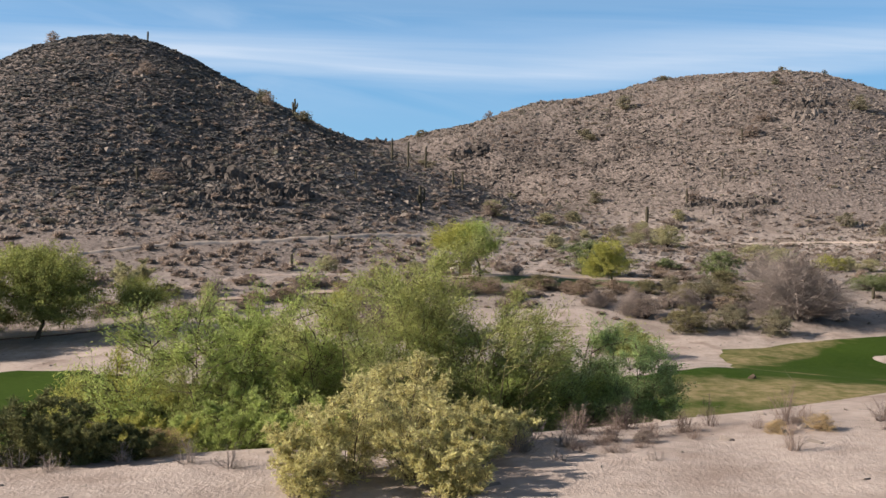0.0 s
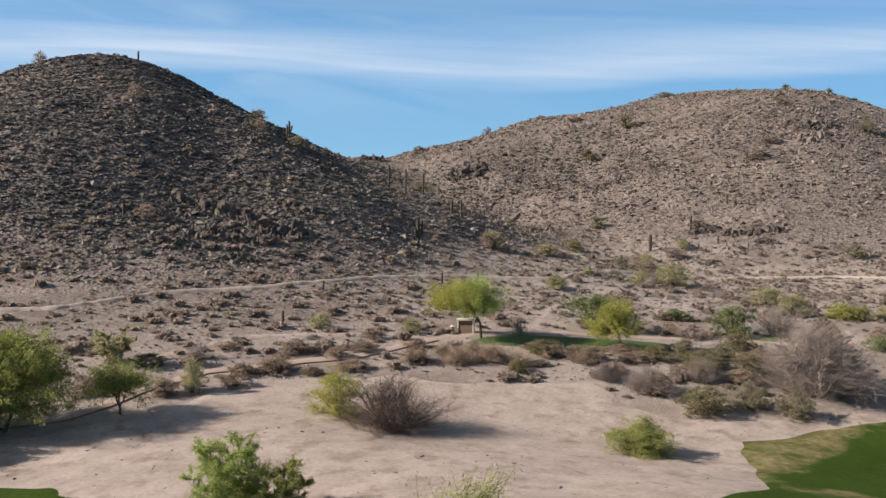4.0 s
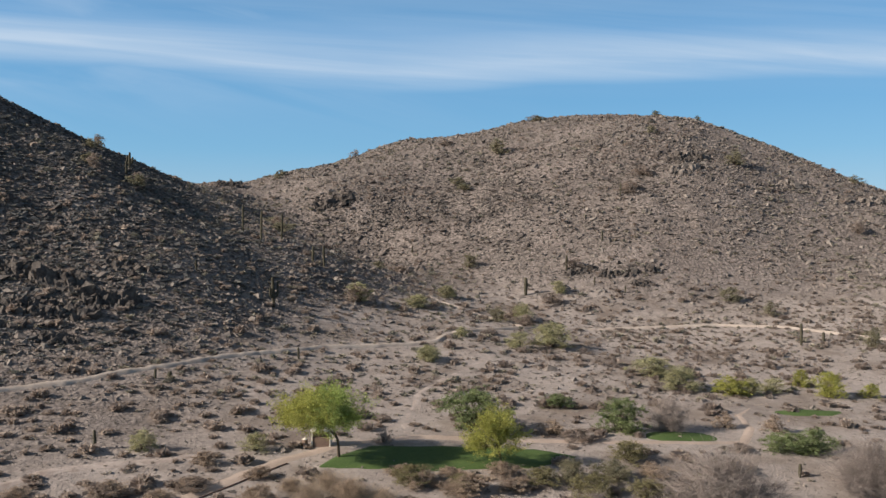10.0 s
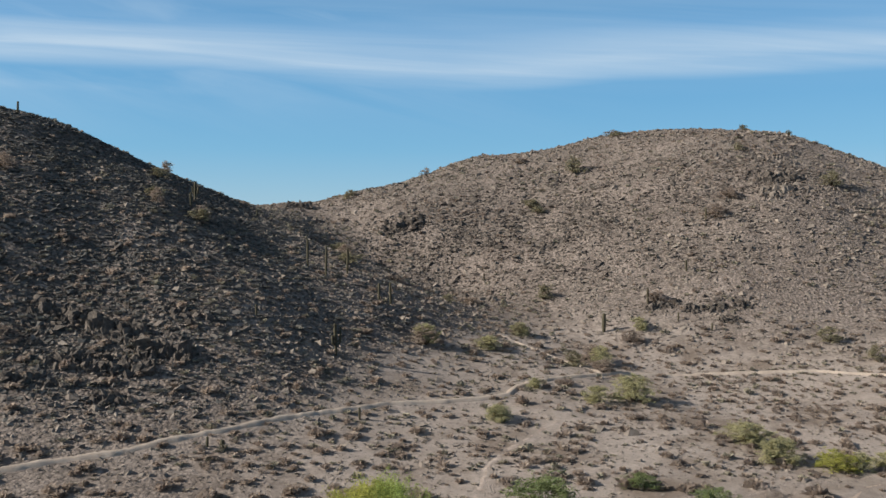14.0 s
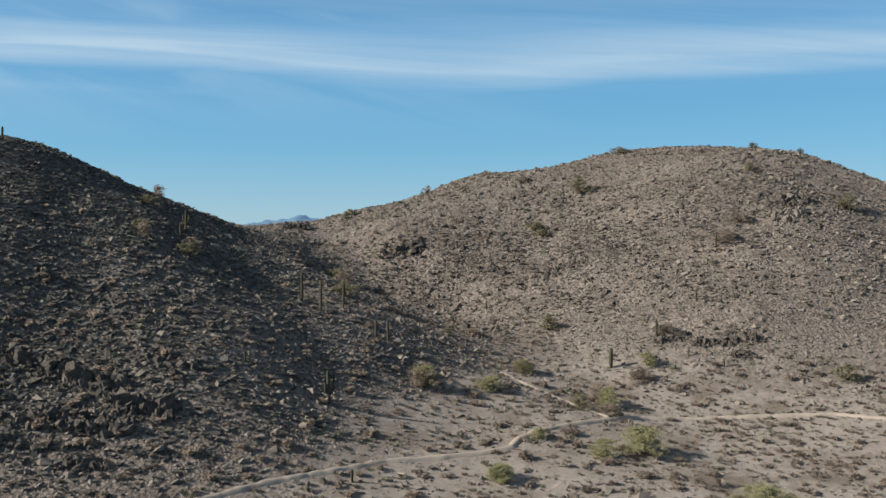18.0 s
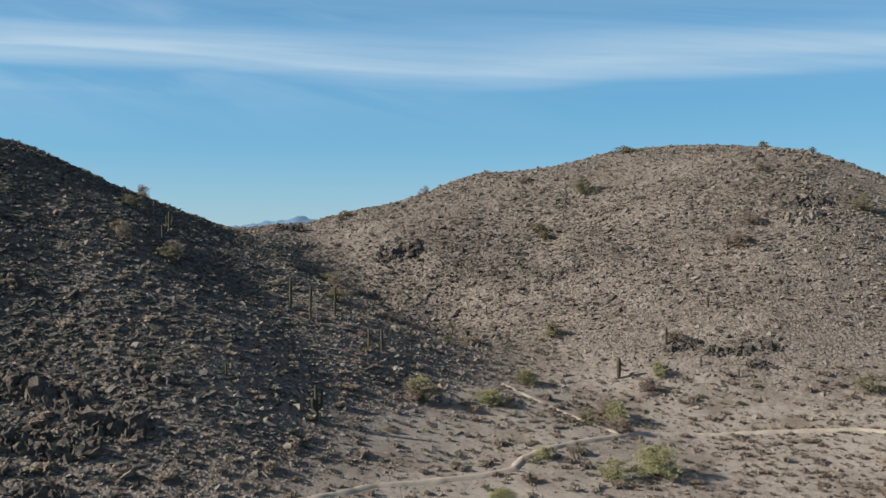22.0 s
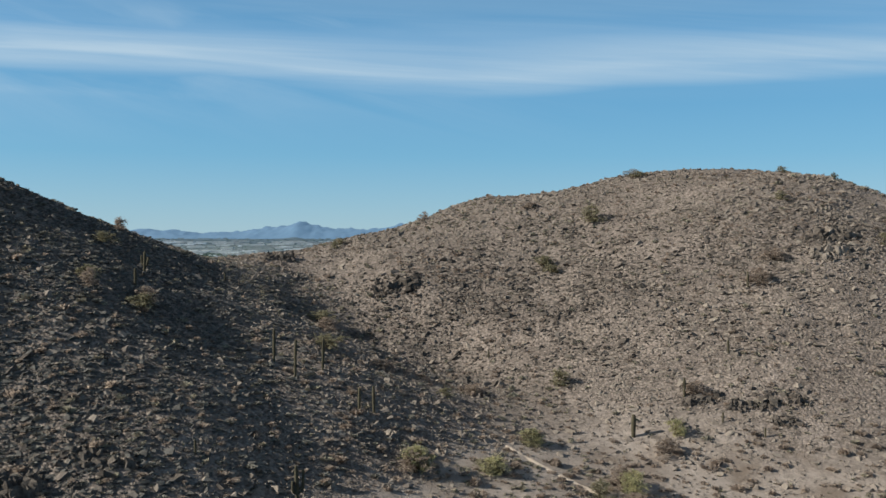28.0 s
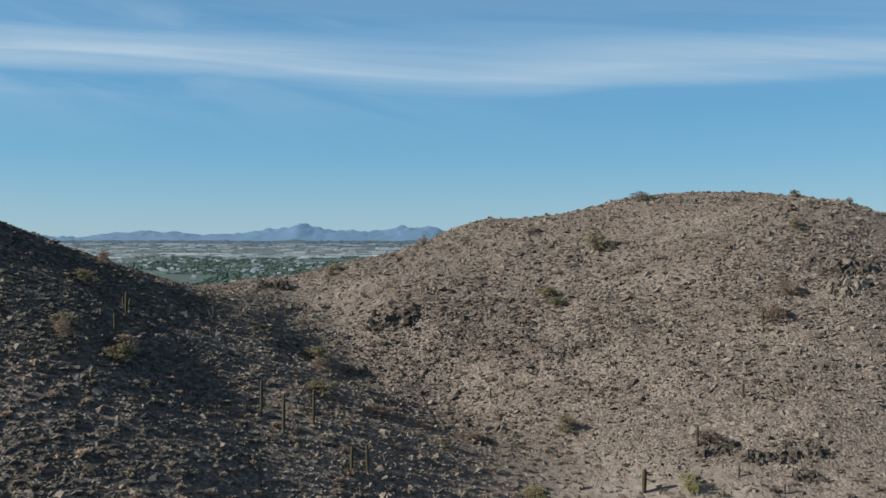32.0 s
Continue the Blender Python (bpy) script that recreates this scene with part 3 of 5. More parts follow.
def bare(x, y):
    """How far a place is inside any turf, path or sand: nothing wild is strewn there."""
    d = np.maximum(within(x, y, FAIRWAY), within(x, y, TEE))
    for line, half in ((TRAIL_LINE, 0.7), (DRAW_LINE, 0.85), (FOOT_LINE, 0.8), (CART_LINE, 1.4)):
        d = np.maximum(d, half - distance(x, y, line))
    return d


def spaced(fine_low, fine_high, pitch, low, high, growth):
    a = list(np.arange(fine_low, fine_high + pitch / 2, pitch))
    w = pitch
    while a[-1] < high:
        w *= growth
        a.append(a[-1] + w)
    w = pitch
    while a[0] > low:
        w *= growth
        a.insert(0, a[0] - w)
    return np.array(a)


gx, gy = np.meshgrid(spaced(-115, 165, 0.9, -3600, 3600, 1.16), spaced(10, 320, 0.9, -400, 4900, 1.10))
i = np.arange(gx.size).reshape(gx.shape)
ground = new("ground", mesh_of("ground", np.stack((gx, gy, height(gx, gy)), -1).reshape(-1, 3),
                               np.stack((i[:-1, :-1], i[:-1, 1:], i[1:, 1:], i[1:, :-1]), -1).reshape(-1, 4), True))
ground.data.materials.append(SOIL)
stony = ground.data.attributes.new("rubble", "FLOAT", "POINT")
stony.data.foreach_set("value", np.maximum(np.clip((hills(gx, gy) - 0.1) / 3.2, 0, 1), np.maximum(0.8 * np.maximum(step(gy, 196, 8), step(gy, 182, 5) * step(gx, 56, 6)), 0.68 * step(-gx, 4, 6) * step(gy, 94, 6) * (gy < 420))).astype(np.float32).ravel())
# haze stepped in by distance: each farther band takes a bluer floor tone
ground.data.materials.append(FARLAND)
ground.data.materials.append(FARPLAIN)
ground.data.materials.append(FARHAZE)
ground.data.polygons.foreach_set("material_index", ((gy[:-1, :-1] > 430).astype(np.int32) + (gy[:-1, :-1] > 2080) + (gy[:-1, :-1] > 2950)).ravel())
tagged(ground, "stony pinkish-brown desert ground rising to two hills", "ground", kind="structure")

drape("sand_wash", lambda x, y: within(x, y, WASH), (-60, 44, 46, 92), 0.6, SAND, "pale pinkish sandy wash beside the fairway", 0.06, 1.6, 5)
drape("sandy_terrace", lambda x, y: within(x, y, TERRACE), (-78, -48, 93, 36), 0.6, SAND, "pale pinkish stony terrace with dry shrubs", 0.06, 1.2, 4)
turf = drape("fairway", lambda x, y: within(x, y, FAIRWAY), (-72, 24, 64, 85), 0.6, TURF, "mown green golf fairway with dormant tan patches", 0.13, 0.5, 4)
tv = np.empty(len(turf.data.vertices) * 3, np.float32)
turf.data.vertices.foreach_get("co", tv)
tx, ty = tv[0::3], tv[1::3]
worn = np.maximum(0.74 * np.clip(1.6 - np.hypot((tx - 18) / 7.5, (ty - 46) / 4.2), 0, 1), 0.58 * step(ty - 60.3 - 1.1 * (tx - 20.9), 0.4, 0.7) * step(tx, 14, 2) * (ty > 57))
worn = np.maximum(worn, 0.7 * np.clip(1.4 - np.hypot((tx - 36) / 9, (ty - 56) / 3.0), 0, 1)) * np.where(tx < -8, 0.2, 1)
worn = np.maximum(worn, 0.55 * np.clip(1.5 - np.hypot((tx - 24) / 3.2, (ty - 58.3) / 1.6), 0, 1))
worn = np.maximum(worn, 0.50 * step(tx, 4, 2) * step(-ty, -44, 1.5))
dry = turf.data.attributes.new("dry", "FLOAT", "POINT")
dry.data.foreach_set("value", worn.astype(np.float32))
drape("bunker", lambda x, y: 3.4 - np.hypot((x - 39.6) / 1.7, y - 69.5), (31, 64, 50, 75), 0.4, SAND, "pale sand bunker cut into the fairway", 0.19, 0.3, 2)
drape("tee_green", lambda x, y: within(x, y, TEE), (0, 94, 30, 108), 0.35, TEETURF, "mown green tee lawn beside the gravel path", 0.12, 0.3, 2)
drape("small_tee_green", lambda x, y: 2.2 - np.hypot((x - 40.5) / 1.9, y - 106.6), (34, 102, 47, 112), 0.4, TEETURF, "small mown green tee lawn between bushes", 0.12, 0.3, 2)
drape("far_green", lambda x, y: 3.4 - np.hypot((x - 84) / 2.6, y - 121.5), (68, 114, 100, 129), 0.5, TEETURF, "mown green lawn beyond yellow bushes", 0.12, 0.4, 2)
drape("narrow_green", lambda x, y: 1.5 - np.hypot((x - 61) / 2.6, y - 116), (54, 112, 68, 120), 0.4, TEETURF, "narrow mown green lawn among desert shrubs", 0.12, 0.3, 2)
drape("hiking_trail", lambda x, y: 0.22 + 0.16 * step(x, 2, 4) - 0.18 * step(x, 46, 4) - distance(x, y, TRAIL_LINE), (-76, 94, 126, 177), 0.3, TRAIL, "pale trodden hiking trail through desert brush", 0.12, 0.25, 1.5, 0.24)
drape("draw_trail", lambda x, y: 0.13 - distance(x, y, DRAW_LINE), (10, 166, 43, 205), 0.3, TRAIL, "pale trodden trail climbing the draw", 0.06, 0.4, 1.5, 0.2)
drape("foot_path", lambda x, y: 0.22 - distance(x, y, FOOT_LINE), (8, 104, 32, 146), 0.3, SAND, "faint narrow foot path leaving the tee", 0.05, 0.6, 1.4)
drape("faint_track", lambda x, y: 0.42 - distance(x, y, TRACK_LINE), (-35, 80, -2, 105), 0.3, SAND, "faint pale track across the desert plain", 0.05, 0.7, 1.6, 0.03)
drape("cart_path", lambda x, y: 0.66 - 0.26 * step(x, 46, 2.5) - 0.4 * step(x, 53, 2) - distance(x, y, CART_LINE), (-64, 60, 112, 134), 0.4, CARTWAY, "pinkish gravel cart path with dark edging", 0.07, 0.2, 2)

# dark edging along the lower side of the cart path
edge = np.array(CART_LINE[1:11], float)
t = np.linspace(0, len(edge) - 1, 160)
ex, ey = np.interp(t, range(len(edge)), edge[:, 0]), np.interp(t, range(len(edge)), edge[:, 1])
nx, ny = np.gradient(ey), -np.gradient(ex)
nn = np.hypot(nx, ny)
ex, ey = ex + 0.95 * nx / nn, ey + 0.95 * ny / nn
kerb = new("path_edging", mesh_of("path_edging", *tube(np.stack((ex, ey, height(ex, ey) + 0.06), 1), np.full(160, 0.06), 6)))
kerb.data.materials.append(KERB)
tagged(kerb, "dark brown raised edging along the cart path", "edging", kind="structure")

# ---- distance: valley town and hazy range ----
rng = np.random.RandomState(21)


def far_places(n, near, far, power):
    y = near + (far - near) * rng.uniform(0, 1, n) ** power
    return rng.uniform(-0.42, 0.34, n) * y, y


blob = []
for k in range(4):
    v, f = shard(rng, 2, 1.0)
    blob.append((v + (0, 0, 0.35), f))
x, y = far_places(30000, 640, 2120, 0.85)
keep = smooth_noise(x, y, 130, 3) > -0.35
v, f = scatter(blob, x[keep], y[keep], rng.uniform(2.4, 5.2, keep.sum()), rng, (0.5, 0.8))
x, y = far_places(2600, 2300, 4300, 0.7)
v2, f2 = scatter(blob, x, y, rng.uniform(4, 9, len(x)), rng, (0.4, 0.6))
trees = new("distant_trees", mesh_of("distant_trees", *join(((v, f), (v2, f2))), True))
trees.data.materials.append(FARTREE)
tagged(trees, "dark green tree canopy of the distant valley town", "distant trees", kind="stuff")

box_v = np.array([(a, b, c) for c in (0, 1) for a, b in ((-.5, -.5), (.5, -.5), (.5, .5), (-.5, .5))])
box_f = np.array([(0, 1, 5), (0, 5, 4), (1, 2, 6), (1, 6, 5), (2, 3, 7), (2, 7, 6), (3, 0, 4), (3, 4, 7), (4, 5, 6), (4, 6, 7)])
town = []
for n, near, far, size in ((700, 700, 2100, (4, 8, 2.5, 3.6)), (120, 1900, 2300, (20, 90, 3, 4)), (420, 2200, 3600, (10, 70, 3, 5))):
    x, y = far_places(n, near, far, 0.8)
    for a, b in zip(x, y):
        s = (rng.uniform(*size[:2]), rng.uniform(*size[:2]) * (0.6 if near < 1000 else 0.3), rng.uniform(*size[2:]))
        town.append((box_v * s + (a, b, float(height(a, b)) - 0.3), box_f))
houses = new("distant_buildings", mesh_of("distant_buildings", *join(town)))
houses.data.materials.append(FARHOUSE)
tagged(houses, "pale low roofs of the distant valley town", "distant buildings", kind="stuff")

mx, my = np.meshgrid(np.linspace(-2600, 2000, 420), np.linspace(4150, 4850, 34))


def table(c, half, edge):
    return 0.5 * (np.tanh((mx - c + half) / edge) - np.tanh((mx - c - half) / edge))


along = 33 + 11 * table(-300, 1190, 70) + 27 * table(-215, 545, 70) + 20 * np.exp(-((mx + 470) / 115) ** 2) + 20 * np.exp(-((mx + 474) / 38) ** 2) + 21 * table(135, 105, 30) + 17 * table(-1250, 210, 75) + 24 * table(900, 400, 90)
rise = np.clip(1 - abs(my - 4600) / 330, 0, 1) ** 0.8
mz = 11 + (along + 8 * smooth_noise(mx, my, 60, 5) + 8 * smooth_noise(mx, my, 21, 6)) * rise
i = np.arange(mx.size).reshape(mx.shape)
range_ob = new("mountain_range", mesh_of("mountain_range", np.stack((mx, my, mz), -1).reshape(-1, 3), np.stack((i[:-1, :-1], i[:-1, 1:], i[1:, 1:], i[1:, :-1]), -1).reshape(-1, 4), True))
# The range glows to paint distance haze; its foot takes FARHAZE.
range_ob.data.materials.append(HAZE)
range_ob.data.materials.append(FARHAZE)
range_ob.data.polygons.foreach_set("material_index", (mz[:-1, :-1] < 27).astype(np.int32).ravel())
tagged(range_ob, "blue hazy mountain range on the horizon", "mountain", kind="structure")

# ---- plants ----
def palo_verde(x, y, w, h, leaf, bark, label, seed, count=5000, size=0.13, stems=3, clear=0.3, name="palo_verde", extra=None, shift=0.0, slim=0.26, loose=1.0):
    """A low desert tree: forked stems, limbs to each lobe, a loose crown with gaps. extra: a second leaf colour on the western side."""
    rng = np.random.RandomState(seed)
    tree = base(name, x, y, label, "tree", turn=0.0)
    n = 30
    c = lobes(rng, n, 0.08)
    c[:, :2] *= rng.uniform(0.85, 1.18, (n, 1))
    c = c * (0.96 * w, 0.96 * w, 0.95 * h * (1 - clear)) + (shift, 0, h * clear)
    fork = np.array((0.35 * shift + rng.normal(0, 0.03 * w), rng.normal(0, 0.04 * w), h * clear * 0.6))
    trunk = part("trunk", mesh_of("trunk", *tube([(0, 0, -0.15), fork * (0.4, 0.6, 0.5), fork], (0.028 * h, 0.024 * h, 0.020 * h), 7), True), bark, tree)
    for k in range(stems):
        near = c[k::stems]
        hub = fork + (near.mean(0) - fork) * 0.55 + rng.normal(0, 0.04 * h, 3)
        pieces = [tube([fork, fork + (hub - fork) * 0.5 + rng.normal(0, 0.03 * h, 3), hub], (0.017 * h, 0.014 * h, 0.010 * h), 5)]
        for q in near:
            mid = hub + (q - hub) * 0.5 + rng.normal(0, 0.03 * h, 3)
            pieces.append(tube([hub, mid, q], (0.008 * h, 0.005 * h, 0.002 * h), 4))
            for _ in range(5):
                pieces.append(tube([mid, mid + (q - mid) * 0.6 + rng.normal(0, 0.06 * h, 3), q + rng.normal(0, 0.09 * h, 3)], (0.003 * h, 0.002 * h, 0.001 * h), 3))
        part("limb", mesh_of("limb", *join(pieces)), bark, trunk)
    sprays = []
    for q in c:
        fat = rng.uniform(0.05, 0.115) * loose
        tips = q + rng.normal(size=(30, 3)) * (fat * w, fat * w, fat * 0.8 * h)
        out = tips - np.array((shift, 0, h * 0.3))
        out /= np.linalg.norm(out, axis=1)[:, None]
        reach = rng.uniform(0.02, 0.10, (30, 1)) * w
        sprays += [tips, tips + out * reach, tips + out * reach * 0.5]
    clumps = np.concatenate(sprays)
    clumps[:, 2] = np.maximum(clumps[:, 2], 0.12)
    fuzz = 0.021 * w * loose
    if extra is None:
        part("crown", mesh_of("crown", *leaves(rng, clumps, fuzz, count, size, 0.35, slim)), leaf, tree)
    else:
        west = clumps[:, 0] < shift - 0.06 * w + rng.normal(0, 0.10 * w, len(clumps))
        part("crown", mesh_of("crown", *leaves(rng, clumps[~west], fuzz, count // 2, size, 0.35, slim)), leaf, tree)
        part("crown", mesh_of("crown", *leaves(rng, clumps[west], fuzz, count // 2, size, 0.35, slim)), extra, tree, "yellowed part of the crown")
    return tree


def top(x, y, z):
    """How tall a plant is that reaches up to z."""
    return z - float(height(x, y))


def plume_tree(x, y, w, reach, leaf, bark, label, seed, stems=10, count=30000, size=0.08, bare_low=0.15, lean=0.0, name="desert_willow", stubby=False):
    """A many-stemmed feathery tree: arching stems, side branches and twigs, with narrow leaves along the twigs."""
    rng = np.random.RandomState(seed)
    tree = base(name, x, y, label, "shrub" if stubby else "tree")
    h = top(x, y, reach)
    starts, ends = [], []
    holder = None
    for k in range(stems):
        a = 2 * np.pi * (k + rng.uniform(-0.35, 0.35)) / stems
        r = 0.46 * w * math.sqrt(rng.uniform(0.05, 1))
        tip = np.array((r * math.cos(a) + lean * rng.uniform(0.3, 1), r * math.sin(a), h * (1 - 0.42 * (2 * r / w) ** 2) * rng.uniform(0.74, 1.0)))
        root = np.array((0.06 * w * math.cos(a), 0.06 * w * math.sin(a), -0.12))
        bend = root + (tip - root) * (0.32, 0.32, 0.55) + rng.normal(0, 0.05 * h, 3) * (1, 1, 0.4)
        u = np.linspace(0, 1, 8)[:, None]
        line = (1 - u) ** 2 * root + 2 * u * (1 - u) * bend + u * u * tip
        pieces = [tube(line, np.linspace(0.0075, 0.0012, 8) * h, 5)]
        for j in range(14):
            at = rng.uniform(bare_low, 0.97) if j < 11 else rng.uniform(0.93, 0.995)
            q = line[int(at * 7)] + (line[min(int(at * 7) + 1, 7)] - line[int(at * 7)]) * (at * 7 % 1)
            way = rng.normal(0, 1, 3) * (0.8, 0.8, 0.35) + (0.7 * math.cos(a), 0.7 * math.sin(a), 0.55)
            way /= np.linalg.norm(way)
            long = h * rng.uniform(0.10, 0.25) * (1.25 - 0.55 * at)
            end = q + way * long
            pieces.append(tube([q, q + way * long * 0.5 + rng.normal(0, 0.012 * h, 3), end], (0.0026 * h, 0.0018 * h, 0.0008 * h), 3))
            for _ in range(9):
                p = q + (end - q) * rng.uniform(0.15, 1)
                out = way + rng.normal(0, 0.55, 3) + (0, 0, 0.25)
                tipped = p + out / np.linalg.norm(out) * long * rng.uniform(0.3, 0.75)
                pieces.append(tube([p, tipped], (0.0009 * h, 0.0005 * h), 3))
                starts.append(p), ends.append(tipped)
        stem = part("trunk" if holder is None else "limb", mesh_of("stem", *join(pieces)), bark, holder or tree)
        holder = holder or stem
    starts, ends = np.array(starts), np.array(ends)
    i = rng.randint(len(starts), size=count)
    p = starts[i] + (ends[i] - starts[i]) * rng.uniform(0, 1.15, (count, 1)) + rng.normal(0, 0.011 * h + 0.010, (count, 3))
    p[:, 2] = np.maximum(p[:, 2], 0.08)
    u = (ends[i] - starts[i]) / np.linalg.norm(ends[i] - starts[i], axis=1)[:, None] + rng.normal(0, 0.6, (count, 3)) - (0, 0, 0.15)
    u /= np.linalg.norm(u, axis=1)[:, None]
    side = np.cross(u, rng.normal(size=(count, 3)))
    side /= np.linalg.norm(side, axis=1)[:, None] + 1e-9
    s = 1.2 * size * rng.uniform(0.6, 1.5, (count, 1))
    v = np.stack((p - u * s * 0.5 - side * s * 0.17, p - u * s * 0.5 + side * s * 0.17, p + u * s * 0.8), 1).reshape(-1, 3)
    part("crown", mesh_of("crown", v, np.arange(count * 3).reshape(-1, 3)), leaf, tree)
    return tree


def bush_meshes(seed, count, size, n=9):
    """Branches and foliage of a bush one metre wide and high."""
    rng = np.random.RandomState(seed)
    c = lobes(rng, n, 0.04) * (1.12, 1.12, 0.96)
    stems = [tube([(rng.normal(0, 0.03), rng.normal(0, 0.03), -0.06), q * (0.55, 0.55, 0.5), q], (0.008, 0.005, 0.002), 3) for q in c]
    clumps = np.concatenate([q + rng.normal(size=(14, 3)) * rng.uniform(0.05, 0.10) for q in c])
    clumps[:, 2] = np.maximum(clumps[:, 2], 0.04)
    return mesh_of("branchwork", *join(stems)), leaves(rng, clumps, 0.026, count, size, -0.3)


def bare_meshes(seed, stems, twigs, thick_by=0.007):
    """A leafless bush one metre wide and high: stems that fork into fine twigs."""
    rng = np.random.RandomState(seed)
    thick, thin = [], []
    for _ in range(stems):
        q = lobes(rng, 1, 0.10)[0] * (1.05, 1.05, 0.85)
        mid = q * (0.5, 0.5, 0.45) + rng.normal(0, 0.04, 3)
        thick.append(tube([(rng.normal(0, 0.04), rng.normal(0, 0.04), -0.05), mid, q], (thick_by, thick_by * 0.6, thick_by * 0.25), 3))
        for _ in range(twigs):
            a = mid + (q - mid) * rng.uniform(-0.3, 1)
            b = a + rng.normal(0, 0.075, 3) + (q - mid) * 0.18
            b[2] = max(b[2], 0.03)
            thin.append(tube([a, b], (thick_by * 0.30, thick_by * 0.12), 3))
    return mesh_of("branchwork", *join(thick)), mesh_of("twigwork", *join(thin))


BUSH = {}


def bush(x, y, w, h, leaf, label, category="shrub", group="", dense=False, name="desert_shrub"):
    """A leafy bush; a few stocks of stems and foliage are shared, turned and scaled."""
    k = int(abs(x * 7.3 + y * 3.1)) % 4
    near = 2 if dense and y < 77 else int(dense)
    key = (k, leaf.name, near)
    if key not in BUSH:
        stems, (v, f) = bush_meshes(40 + k + 10 * dense, (2600, 9000, 17000)[near], (0.042, 0.026, 0.017)[near], (26, 36, 44)[near])
        crown = mesh_of("foliage", v, f)
        stems.materials.append(BARK), crown.materials.append(leaf)
        BUSH[key] = stems, crown
    ob = base(name, x, y, label, category, group, (w, w, h), (x * 1.7 + y) % 6.28)
    part("branchwork", BUSH[key][0], BARK, ob)
    part("foliage", BUSH[key][1], leaf, ob)
    return ob


def bare_bush(x, y, w, h, twig, label, group="", stems=70, twigs=14, name="bare_shrub"):
    k = int(abs(x * 5.3 + y * 2.1)) % 3
    key = (k, twig.name, stems)
    if key not in BUSH:
        BUSH[key] = bare_meshes(70 + k, stems, twigs, 0.0042 if stems > 100 else 0.008)
        for me in BUSH[key]:
            me.materials.append(twig)
    ob = base(name, x, y, label, "shrub", group, (w, w, h), (x * 2.3 + y) % 6.28)
    part("branchwork", BUSH[key][0], twig, ob)
    tagged(part("twigwork", BUSH[key][1], twig, ob), kind="stuff")
    return ob


def ribbed(points, radii, ribs=11):
    """A cactus column: a fluted tube with a domed end."""
    p, r = np.asarray(points, float), np.asarray(radii, float)
    n = ribs * 2
    d = np.gradient(p, axis=0)
    d /= np.linalg.norm(d, axis=1)[:, None]
    a = np.cross(d, np.where(abs(d[:, 1:2]) > 0.9, (1.0, 0, 0), (0, 1.0, 0)))
    a /= np.linalg.norm(a, axis=1)[:, None]
    b = np.cross(d, a)
    ang = np.arange(n) * 2 * np.pi / n
    flute = np.where(np.arange(n) % 2, 0.84, 1.0)
    v = (p[:, None] + (r[:, None] * flute)[..., None] * (np.cos(ang)[None, :, None] * a[:, None] + np.sin(ang)[None, :, None] * b[:, None])).reshape(-1, 3)
    f = [(i * n + k, i * n + (k + 1) % n, (i + 1) * n + (k + 1) % n, (i + 1) * n + k) for i in range(len(p) - 1) for k in range(n)]
    return v, np.array(f)


def saguaro(x, y, h, r, arms, label, seed=0):
    rng = np.random.RandomState(seed + int(x * 13) % 97)
    ob = base("saguaro", x, y, label, "cactus", "saguaros on the hills", turn=rng.uniform(-0.4, 0.4))
    z = np.array((-0.2, 0.1, 0.35, 0.6, 0.8, 0.92, 0.97, 0.99, 1.0)) * h
    lean = rng.normal(0, 0.02, 2)
    col = np.stack((z * lean[0], z * lean[1], z), 1)
    part("trunk", mesh_of("trunk", *ribbed(col, r * np.array((0.85, 0.9, 1.05, 1.1, 1.0, 0.9, 0.7, 0.45, 0.05))), True), CACTUS, ob)
    for k in range(arms):
        s, at, up = (-1) ** k, h * rng.uniform(0.32, 0.5), h * rng.uniform(0.28, 0.48)
        o = r * rng.uniform(2.2, 3.0)
        a = [(0.3 * r * s, 0, at), (0.7 * o * s, 0, at + 0.02 * h), (o * s, 0, at + 0.09 * h), (1.05 * o * s, 0, at + 0.5 * up), (1.05 * o * s, 0, at + 0.92 * up), (1.05 * o * s, 0, at + 0.98 * up), (1.05 * o * s, 0, at + up)]
        part("arm", mesh_of("arm", *ribbed(a, r * 0.72 * np.array((0.8, 0.9, 1, 1, 0.9, 0.6, 0.05)), 9), True), CACTUS, ob)
    return ob


def block(rng):
    """A fractured rock block: a box with its corners knocked about and chipped."""
    c = np.array([(a, b, d) for a in (-.5, .5) for b in (-.5, .5) for d in (-.5, .5)], float)
    c = c + rng.uniform(-0.27, 0.27, c.shape)
    cut = c[rng.randint(8, size=3)] * (0.6, 1, 1)
    bm = bmesh.new()
    for q in np.vstack((c, cut)):
        bm.verts.new(q)
    bmesh.ops.convex_hull(bm, input=list(bm.verts), use_existing_faces=False)
    for q in [q for q in bm.verts if not q.link_faces]:
        bm.verts.remove(q)
    bmesh.ops.triangulate(bm, faces=list(bm.faces))
    bmesh.ops.subdivide_edges(bm, edges=[e for e in bm.edges if e.calc_length() > 0.45], cuts=1)
    bmesh.ops.triangulate(bm, faces=list(bm.faces))
    bm.verts.index_update()
    v, f = np.array([q.co for q in bm.verts]), np.array([[q.index for q in t.verts] for t in bm.faces])
    bm.free()
    return v + rng.normal(0, 0.055, v.shape), f


